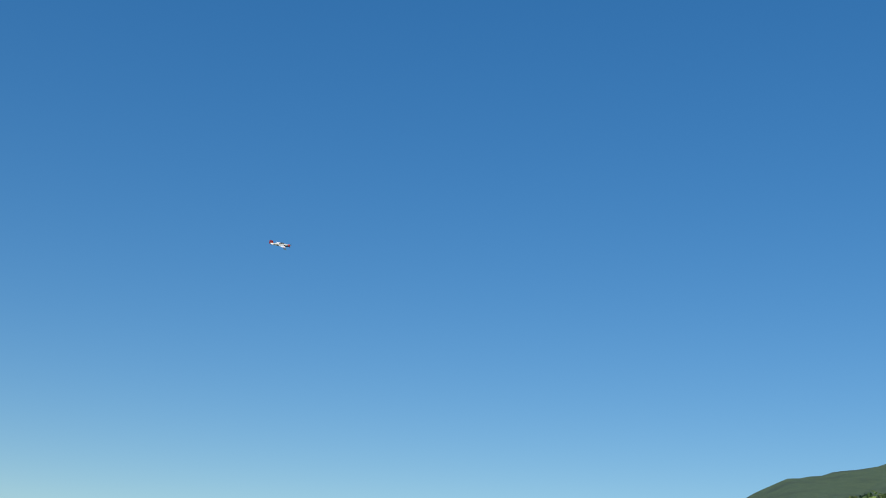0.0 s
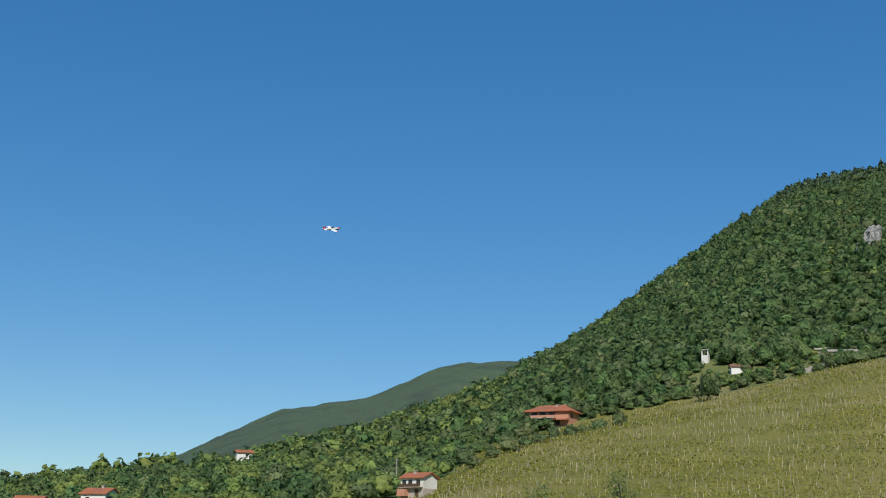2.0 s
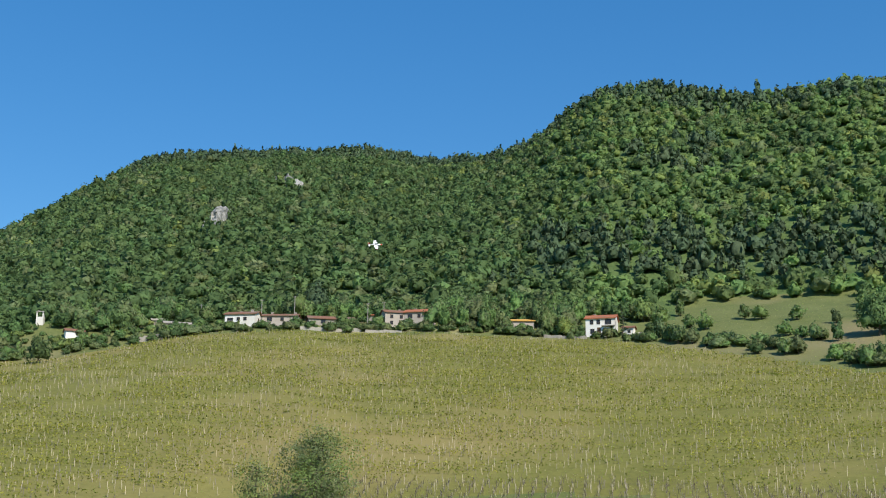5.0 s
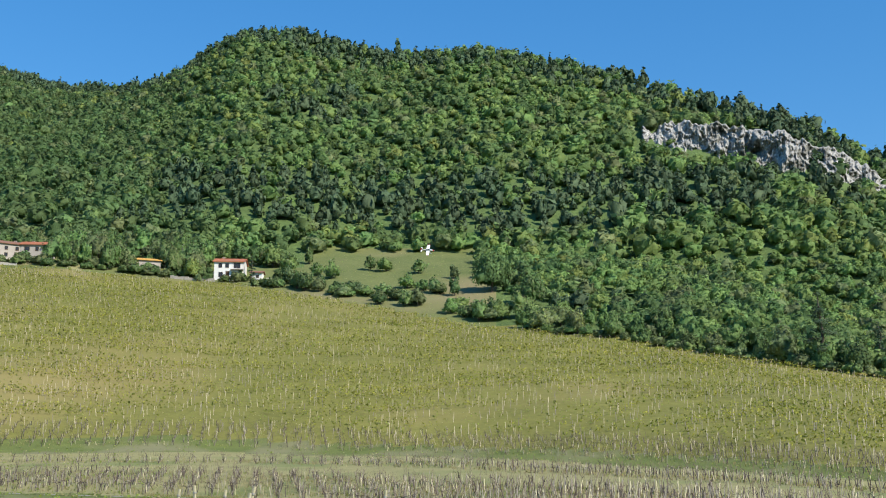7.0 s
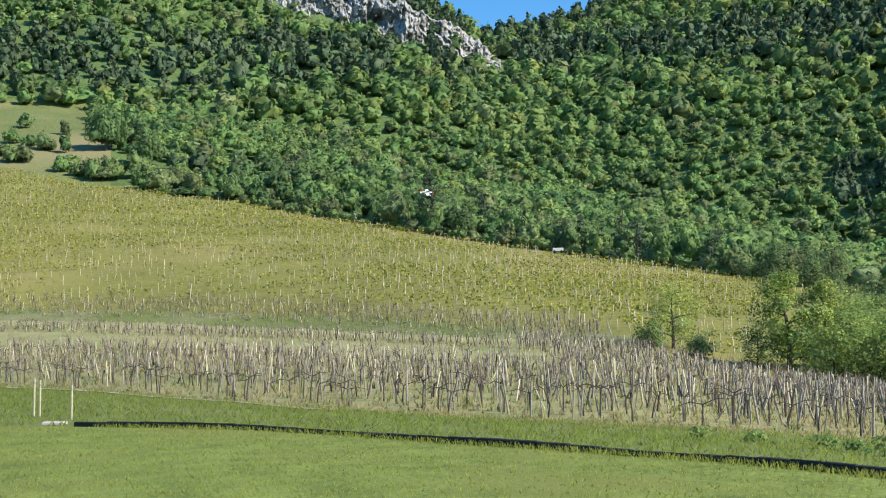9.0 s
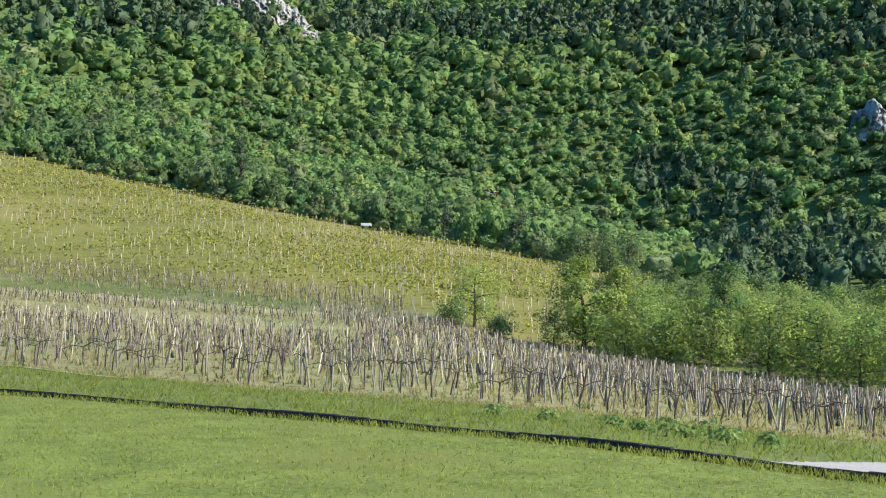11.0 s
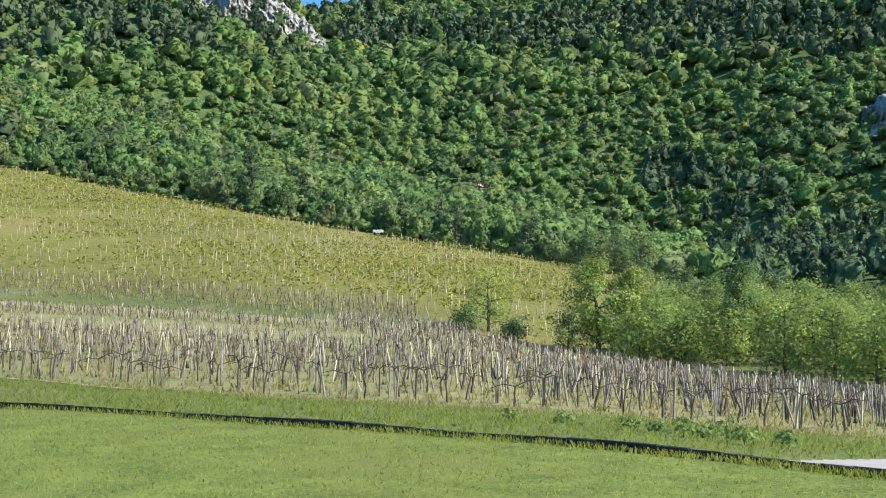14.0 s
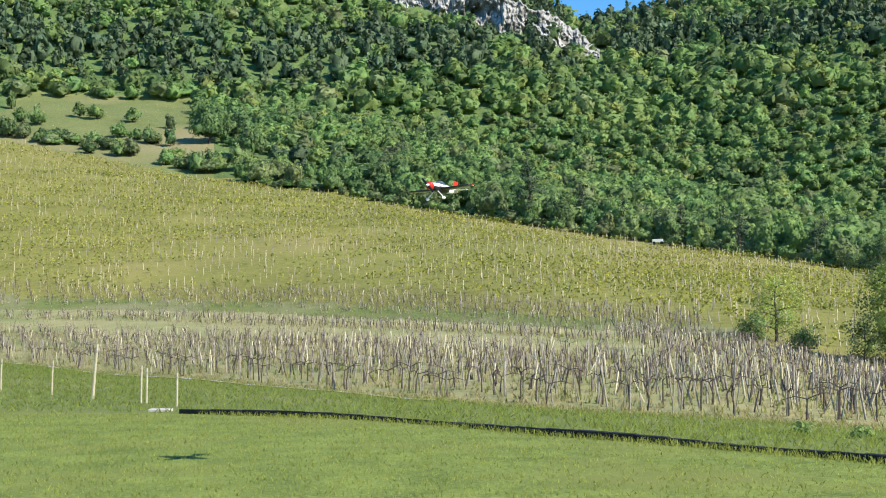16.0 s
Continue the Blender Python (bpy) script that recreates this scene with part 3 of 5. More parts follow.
    w = q.integers(0, len(lobes), clumps)
    d = q.normal(0, 1, (clumps, 3)) + np.array([0, 0, 0.25])
    d /= np.linalg.norm(d, axis=1)[:, None]
    c = lobes[w] + d * flat * radius[w][:, None] * q.uniform(0.55, 1.15, (clumps, 1))
    c[:, 2] = np.maximum(c[:, 2], 0.2)
    out = c - np.array([0, 0, height * 0.45])
    out /= np.linalg.norm(out, axis=1)[:, None] + 1e-6
    n = out * 0.42 + d * 0.45 + np.array([0, 0, 0.3])
    v, f = leaf_quads(c, leaf, n, q, 0.35)
    n = n + q.normal(0, 0.13, d.shape)
    n = np.repeat(n / np.linalg.norm(n, axis=1)[:, None], 4, axis=0)
    shade = q.uniform(0.2, 0.8, len(lobes))
    link("crown", mesh_of("crown", v, f, mats, w % len(mats), normals=n, tint=shade[w]), t)
    return t


# ---- houses ----
def window_on(parent, x, z, w, h, y=0.0, side="front", hx=0.0):
    """A window on the front wall (y) or the gable end (x = hx): frame with a recessed pane and a sill."""
    if side == "front":
        m = pose(x, y, z)
    else:
        m = pose(hx, x, z, 0, 0, 90)
    bm = bmesh.new()
    for a in ((-w / 2 - 0.09, -0.08, -h / 2 - 0.09, -w / 2, 0.06, h / 2 + 0.09), (w / 2, -0.08, -h / 2 - 0.09, w / 2 + 0.09, 0.06, h / 2 + 0.09), (-w / 2, -0.08, h / 2, w / 2, 0.06, h / 2 + 0.09), (-w / 2, -0.10, -h / 2 - 0.09, w / 2, 0.06, -h / 2), (-0.03, -0.04, -h / 2, 0.03, 0.03, h / 2)):
        box_into(bm, *a, m=m)
    win = part("window", bm, M_DARKWOOD, parent, "dark window with a wooden frame")
    part("pane", boxed(-w / 2, -0.02, -h / 2, w / 2, 0.02, h / 2, m=m), M_PANE, win)


def house(name, az, r, turn, w, d, h, rise, wall, roof, label, windows=(), gable=(), hip=0.0, chimneys=((0.2, 0.1),), eave=0.5, sink=1.0, lift=0.0, door=None, base=None, el=None):
    """A house with its ridge along x: walls with gables, a thick overhanging roof, windows, door and chimneys."""
    at = spot(az, r)
    lift -= 1.2 if r > 350 and -50 < az else 0
    if el is not None:
        at.z = 1.7 + r * math.tan(radians(el))
    t = thing(name, Matrix.Translation(at + Vector((0, 0, lift))) @ pose(0, 0, 0, 0, 0, -az + turn), label, "house")
    bm = bmesh.new()
    x, y = w / 2, d / 2
    low = [bm.verts.new(p) for p in ((-x, -y, -sink), (x, -y, -sink), (x, y, -sink), (-x, y, -sink))]
    top = [bm.verts.new((v.co.x, v.co.y, h)) for v in low]
    for k in range(4):
        bm.faces.new((low[k], low[(k + 1) % 4], top[(k + 1) % 4], top[k]))
    if not hip:
        g0, g1 = bm.verts.new((-x, 0, h + rise)), bm.verts.new((x, 0, h + rise))
        bm.faces.new((top[3], top[0], g0))
        bm.faces.new((top[1], top[2], g1))
    else:
        bm.faces.new(top)
    part("wall", bm, wall, t)
    bm = bmesh.new()
    s = rise / y
    ex, ey, ez = x + eave, y + eave, h - eave * s
    rx = ex - hip
    up = [(-ex, -ey, ez), (ex, -ey, ez), (ex, ey, ez), (-ex, ey, ez), (-rx, 0, h + rise), (rx, 0, h + rise)]
    v0 = [bm.verts.new((p[0], p[1], p[2] + 0.06)) for p in up]
    v1 = [bm.verts.new((p[0], p[1], p[2] + 0.30)) for p in up]
    for f in ((0, 1, 5, 4), (2, 3, 4, 5), (1, 2, 5), (3, 0, 4)):
        if len(f) == 4 or hip:
            bm.faces.new([v1[k] for k in f])
            bm.faces.new([v0[k] for k in f][::-1])
    for a, b in ((0, 1), (2, 3)) + (((1, 2), (3, 0)) if hip else ((1, 5), (5, 2), (3, 4), (4, 0))):
        bm.faces.new((v0[a], v0[b], v1[b], v1[a]))
    rf = part("roof", bm, roof, t)
    for cx, cy in chimneys:
        zc = h + rise * (1 - abs(cy))
        bm = boxed(cx * w - 0.35, cy * y - 0.35, zc - 0.4, cx * w + 0.35, cy * y + 0.35, zc + 0.75, bevel=0.02)
        box_into(bm, cx * w - 0.45, cy * y - 0.45, zc + 0.752, cx * w + 0.45, cy * y + 0.45, zc + 0.9)
        part("chimney", bm, M_BEIGEWALL, rf, "rendered chimney with a cap")
    for wx, wz, ww, wh in windows:
        window_on(t, wx, wz, ww, wh, -y)
    for wy, wz, ww, wh in gable:
        window_on(t, wy, wz, ww, wh, side="gable", hx=x)
    if door:
        dx, dw, dh = door
        dr = part("door", boxed(dx - dw / 2, -y - 0.06, 0, dx + dw / 2, -y + 0.04, dh), M_DARKWOOD, t, "dark wooden door")
        part("door_frame", boxed(dx - dw / 2 - 0.1, -y - 0.03, dh + 0.002, dx + dw / 2 + 0.1, -y + 0.05, dh + 0.14), M_CONCRETE, dr)
    if base:
        part("plinth", boxed(-x - 0.05, -y - 0.05, -sink, x + 0.05, y + 0.05, base[0]), base[1], t, "darker ground floor")
    return t


def build_houses():
    h = house("white_house", -51.3, 277, -38, 6.6, 5.2, 4.5, 1.1, M_WHITEWALL, M_TILE, "white two-storey farmhouse with a terracotta roof among trees", windows=((-2.3, 3.4, 0.9, 1.1), (-0.5, 3.4, 0.9, 1.1), (1.8, 3.4, 0.9, 1.1)), gable=((1.2, 1.0, 0.8, 1.0),), chimneys=((-0.1, -0.2),), base=(2.1, M_BEIGEWALL), door=(1.4, 1.1, 2.0))
    part("balcony", boxed(-3.1, -3.7, 2.25, 3.2, -2.55, 2.4), M_CONCRETE, h)
    part("balcony_rail", boxed(-3.1, -3.7, 2.402, 3.2, -3.64, 3.1), M_DARKWOOD, h)
    part("awning", boxed(-3.2, -4.2, 0.3, -0.9, -2.66, 1.9), M_SALMON, h, "red garage door front")
    h = house("salmon_house", -44.9, 384, -22, 14.5, 9.0, 5.1, 2.0, M_SALMON, M_TILE, "salmon-walled villa with a hipped terracotta roof above vines", windows=((-4.6, 3.9, 1.8, 1.4), (-1.6, 3.9, 1.8, 1.4), (1.6, 3.9, 1.6, 1.4), (-4.5, 1.2, 1.2, 1.5), (3.6, 1.2, 1.1, 1.3)), gable=((-1.5, 3.6, 1.1, 1.3), (2.0, 1.2, 1.0, 1.2)), hip=4.0, chimneys=((0.15, -0.3), (0.28, 0.2)), eave=1.0, door=(1.0, 1.2, 2.1))
    part("terrace", boxed(-7.2, -6.2, 2.5, 3.0, -4.5, 2.75), M_BEIGEWALL, h)
    part("terrace_rail", boxed(-7.2, -6.2, 2.752, 3.0, -6.12, 3.5), M_SALMON, h)
    part("lean_to_roof", boxed(2.5, -7.0, 2.6, 7.6, -4.5, 2.8, m=pose(0, 0, 0, 6, 0, 0)), M_TILE, h)
    house("white_house", -28.15, 404, -20, 10.8, 7.0, 4.5, 1.2, M_WHITEWALL, M_TILEOLD, "white farmhouse with a low brown tiled roof", windows=((-3.5, 2.6, 1.9, 1.3), (-0.6, 2.9, 1.0, 1.0), (1.8, 2.9, 1.0, 1.0)), gable=((0.0, 2.9, 0.9, 1.1),), chimneys=((0.3, -0.1), (-0.1, 0.3)), door=(-3.4, 1.6, 2.2), lift=0.6)
    house("annex", -26.35, 406, -10, 12.2, 6.0, 2.9, 0.9, M_BEIGEWALL, M_TILEOLD, "low rendered annex with a brown tiled roof", windows=((-3.4, 1.7, 1.6, 1.3), (1.0, 1.7, 1.0, 1.0)), chimneys=((-0.25, 0), (0.42, 0.1)), lift=1.0)
    house("stone_barn", -23.9, 410, 6, 16, 6.0, 2.0, 1.2, M_STONEWALL, M_TILEOLD, "long low stone barn with a sagging tiled roof", windows=((-3, 1.0, 1.4, 1.2),), chimneys=(), lift=0.5)
    house("stone_barn", -22.0, 418, -8, 11, 6.0, 2.6, 1.3, M_STONEWALL, M_TILE, "stone outbuilding with a red tiled roof beside a yard", windows=((2, 1.2, 1.0, 1.0),), chimneys=(), lift=0.4)
    house("beige_house", -20.75, 402, 14, 8.6, 7.0, 4.6, 1.2, M_BEIGEWALL, M_TILEOLD, "beige farmhouse with small windows and a brown roof", windows=((-2.0, 3.2, 0.9, 1.1), (1.4, 3.2, 0.9, 1.1), (-2.0, 1.0, 0.9, 1.1)), chimneys=((0.2, 0.2),), door=(1.2, 1.1, 2.0), lift=0.3)
    house("beige_house", -19.5, 401, -16, 9.4, 7.0, 5.0, 1.3, M_BEIGEWALL, M_TILE, "taller beige farmhouse with a reddish tiled roof", windows=((-2.6, 3.6, 1.5, 1.3), (0.6, 3.6, 0.9, 1.1), (2.8, 3.6, 0.9, 1.1), (2.4, 1.1, 1.1, 1.1)), chimneys=((-0.2, 0.2),), door=(-2.4, 1.6, 2.2), lift=0.3)
    house("ochre_shed", -14.6, 396, 4, 9.5, 6.0, 3.4, 0.9, M_BEIGEWALL, M_OCHRE, "shed with an ochre roof half hidden by trees", windows=((2.2, 1.5, 1.2, 1.2),), chimneys=())
    h = house("white_house", -10.55, 386, -8, 9.6, 8.0, 5.2, 1.5, M_WHITEWALL, M_TILE, "white two-storey house with a bright terracotta roof", windows=((-2.8, 4.0, 1.0, 1.3), (-0.6, 4.0, 1.0, 1.3), (2.6, 4.0, 1.9, 1.5), (-2.6, 1.0, 1.2, 1.4), (1.8, 1.0, 1.6, 1.5)), chimneys=((-0.25, 0.1),), door=(-0.4, 1.2, 2.1), lift=0.6)
    part("balcony", boxed(0.6, -5.3, 2.5, 4.8, -4.0, 2.7), M_CONCRETE, h)
    house("white_shed", -9.25, 384, -12, 3.6, 3.4, 2.6, 0.6, M_WHITEWALL, M_TILEOLD, "small white garden shed", windows=((0.4, 1.4, 0.8, 0.8),), chimneys=(), lift=0.2)
    house("white_shed", -8.5, 380, -4, 4.6, 3.0, 1.9, 0.4, M_WHITEWALL, M_CONCRETE, "low whitewashed hut beside the vines", chimneys=(), lift=-0.2)
    house("yellow_house", -69.1, 306, -20, 6.6, 6.0, 4.0, 1.2, M_BEIGEWALL, M_TILE, "cream house with a terracotta roof below the wood", windows=((-1.6, 2.6, 0.9, 1.1), (1.2, 2.6, 0.9, 1.1)), chimneys=(), sink=2)
    house("white_shed", -67.4, 304, -30, 6.0, 4.5, 2.0, 1.0, M_WHITEWALL, M_TILE, "low white outbuilding with a red roof", chimneys=(), sink=2)
    house("white_house", -66.1, 308, -34, 7.0, 6.0, 3.6, 1.3, M_WHITEWALL, M_TILE, "white gabled house with a red roof below the wood", windows=((-1.6, 2.2, 0.9, 1.1),), chimneys=((0.1, 0.0),), sink=2)
    for a, r_, w_, mat, lb in ((-36.0, 415, 6, M_TILEOLD, "small stone hut with a brown roof"), (-34.2, 420, 5, M_TILEOLD, "tumbledown stone hut in the scrub"), (-32.2, 425, 4.5, M_CONCRETE, "small hut with a pale sheet roof"), (-31.3, 412, 9, M_STONEWALL, "low dry-stone shelter on a terrace"), (-59.7, 430, 5.5, M_TILE, "little white house deep in the wood")):
        house("stone_hut", a, r_, 8, w_, 4, 2.2, 0.8, M_WHITEWALL if a < -50 or a == -36.0 else M_STONEWALL, mat, lb, windows=((0.8, 1.3, 0.7, 0.7),), chimneys=(), lift=0.4 if a > -50 else 4.5)


def stone_wall(az0, az1, off, h, mat, label):
    """A low terrace wall of rough blocks along the upper edge of the vines."""
    q = np.random.default_rng(int(abs(az0) * 100))
    mid = (az0 + az1) / 2
    at = spot(mid, along(EDGE, 1, mid) + off)
    t = thing("stone_wall", Matrix.Translation(at), label, "wall", "terrace walls by the farms")
    bm = bmesh.new()
    n = max(4, int((az1 - az0) * 6))
    for k in range(n):
        a, b = az0 + (az1 - az0) * k / n, az0 + (az1 - az0) * (k + 1) / n
        p, e = spot(a, along(EDGE, 1, a) + off) - at, spot(b, along(EDGE, 1, b) + off) - at
        d = e - p
        m = Matrix.Translation(p) @ pose(0, 0, 0, 0, 0, math.degrees(math.atan2(d.y, d.x)))
        box_into(bm, 0, -0.25, -0.4, d.length * 1.02, 0.25, h * q.uniform(0.7, 1.1), m=m @ pose(0, q.uniform(-0.1, 0.1), 0), bevel=0.05)
    part("blocks", bm, mat, t)


def build_walls():
    stone_wall(-33.2, -31.9, 6, 2.0, M_STONEWALL, "grey dry-stone terrace wall below the huts")
    stone_wall(-31.8, -29.3, 9, 1.5, M_CONCRETE, "pale terrace wall half hidden by scrub")
    stone_wall(-25.4, -22.4, 4, 1.2, M_CONCRETE, "pale garden wall before the barns")
    stone_wall(-22.2, -20.4, 3, 0.9, M_CONCRETE, "low pale wall beside the farmyard")
    stone_wall(-13.4, -11.3, 3, 1.0, M_STONEWALL, "stone retaining wall under garden trees")


def build_chapel():
    at = spot(-37.55, 432)
    at.z = 1.7 + 432 * math.tan(radians(9.3))
    t = thing("bell_tower", Matrix.Translation(at + Vector((0, 0, 0.2))) @ pose(0, 0, 0, 0, 0, 37 - 12), "white chapel bell tower rising out of the trees", "tower")
    bm = bmesh.new()
    for x in (-1.25, 0.85):
        box_into(bm, x, -1.25, 2.402, x + 0.4, 1.25, 4.2)
    box_into(bm, -1.25, -1.25, -9, 1.25, 1.25, 2.4)
    part("shaft", bm, M_WHITEWALL, t)
    bm = bmesh.new()
    vs = [bm.verts.new(p) for p in ((-1.6, -1.6, 4.2), (1.6, -1.6, 4.2), (1.6, 1.6, 4.2), (-1.6, 1.6, 4.2), (0, 0, 5.1))]
    for k in range(4):
        bm.faces.new((vs[k], vs[(k + 1) % 4], vs[4]))
    bm.faces.new(vs[:4][::-1])
    part("roof", bm, M_CONCRETE, t)
    part("bell", tube([(0, 0, 2.9), (0, 0, 3.4), (0, 0, 3.7)], [0.42, 0.3, 0.12], 10), M_DARKWOOD, t)


def build_poles():
    first = None
    for k, (a, r_, h) in enumerate(((-52.4, 292, 9), (-46.6, 372, 5), (-27.3, 415, 9), (-25.7, 412, 10), (-22.1, 405, 8), (-21.3, 400, 9), (-18.6, 398, 6), (-12.9, 400, 8), (-30.2, 420, 7))):
        m = Matrix.Translation(spot(a, r_) - Vector((0, 0, 0.3)))
        t = thing("utility_pole", m, "weathered wooden utility pole with a short crossarm", "pole", "poles by the farms")
        part("pole", tube([(0, 0, 0), (0.02 * k % 0.1, 0, h)], [0.16, 0.11], 7), M_POLE, t)
        part("crossarm", boxed(-0.7, -0.06, h - 0.5, 0.7, 0.06, h - 0.36), M_POLE, t)


def car(az, r, turn, paint, label):
    t = thing("car", Matrix.Translation(spot(az, r)) @ pose(0, 0, 0, 0, 0, -az + turn), label, "car", "parked cars")
    prof = [(-2.1, 0.35), (-2.1, 0.95), (-1.95, 1.1), (-1.75, 1.72), (0.35, 1.75), (0.95, 1.12), (1.95, 0.98), (2.1, 0.75), (2.1, 0.35)]
    bm = bmesh.new()
    a = [bm.verts.new((x, -0.85 + (0.14 if z > 1.2 else 0), z)) for x, z in prof]
    b = [bm.verts.new((x, 0.85 - (0.14 if z > 1.2 else 0), z)) for x, z in prof]
    n = len(prof)
    bm.faces.new(a)
    bm.faces.new(b[::-1])
    for k in range(n):
        bm.faces.new((a[k], b[k], b[(k + 1) % n], a[(k + 1) % n]))
    bmesh.ops.recalc_face_normals(bm, faces=bm.faces)
    bmesh.ops.bevel(bm, geom=bm.edges[:], offset=0.05, segments=2, affect="EDGES")
    part("body", bm, paint, t)
    for s in (-1, 1):
        for x0, x1 in ((-1.6, -0.65), (-0.55, 0.3)):
            part("side_window", boxed(x0, s * 0.76 - 0.03, 1.2, x1, s * 0.76 + 0.03, 1.62), M_PANE, t, "dark side window")
        part("headlight", boxed(2.04, s * 0.62 - 0.16, 0.75, 2.12, s * 0.62 + 0.16, 0.9), M_LAMPGLASS, t)
        for x in (-1.35, 1.35):
            w = part("wheel", tube([(x, s * 0.68, 0.34), (x, s * 0.88, 0.34)], [0.34, 0.34], 16), M_TYRE, t)
            part("rim", tube([(x, s * 0.86, 0.34), (x, s * 0.895, 0.34)], [0.2, 0.2], 10), M_SILVER, w)
    part("windscreen", boxed(-0.03, -0.66, 0, 0.03, 0.66, 0.62, m=pose(0.98, 0, 1.14, 0, -44, 0)), M_PANE, t)


def build_trailer():
    at = spot(24.0, 223)
    t = thing("trailer", Matrix.Translation(at) @ pose(0, 0, 0, 0, 0, -24), "small white farm trailer at the vineyard's upper edge", "trailer")
    part("body", boxed(-1.0, -0.6, 0.45, 1.0, 0.6, 1.05, bevel=0.05), M_WHITEWALL, t)
    for x in (-0.7, 0.7):
        part("wheel", tube([(x, -0.78, 0.3), (x, -0.6, 0.3)], [0.3, 0.3], 12), M_TYRE, t)
    part("drawbar", boxed(1.3, -0.05, 0.55, 2.2, 0.05, 0.63), M_POLE, t)


# ---- vineyards ----
def posts_mesh(name, base, top, half, mats, idx=None):
    """Thin four-sided posts from base to top, joined."""
    n = len(base)
    h = np.broadcast_to(np.asarray(half, float).reshape(-1, 1), (n, 1))
    o = [(-1, -1), (1, -1), (1, 1), (-1, 1)]
    v = np.empty((n, 8, 3))
    for k, (a, b) in enumerate(o):
        off = np.concatenate([a * h, b * h, 0 * h], 1)
        v[:, k] = base + off
        v[:, 4 + k] = top + off * 0.85
    f = np.array([(0, 1, 5, 4), (1, 2, 6, 5), (2, 3, 7, 6), (3, 0, 4, 7), (4, 5, 6, 7)])
    f = (np.arange(n)[:, None, None] * 8 + f).reshape(-1, 4)
    return mesh_of(name, v.reshape(-1, 3), f, mats, None if idx is None else np.repeat(idx, 5))


def up_ish(n, q):
    v = np.repeat(np.column_stack([q.normal(0.1, 0.45, n), q.normal(-0.25, 0.45, n), np.full(n, 0.9)]), 4, axis=0)
    return v / np.linalg.norm(v, axis=1)[:, None]


def in_upper(x, y):
    az, r = np.degrees(np.arctan2(x, y)), np.hypot(x, y)
    left = np.interp(r, [120, 200, 260, 300, 390], [-62, -58, -55, -50, -49])
    right = np.where(r > 150, 40, 33)
    return (r > along(LANE, 1, az) + 7) & (r < along(EDGE, 1, az) - 1) & (az > left) & (az < right) & (r > np.where(az < -26, 105, 0))


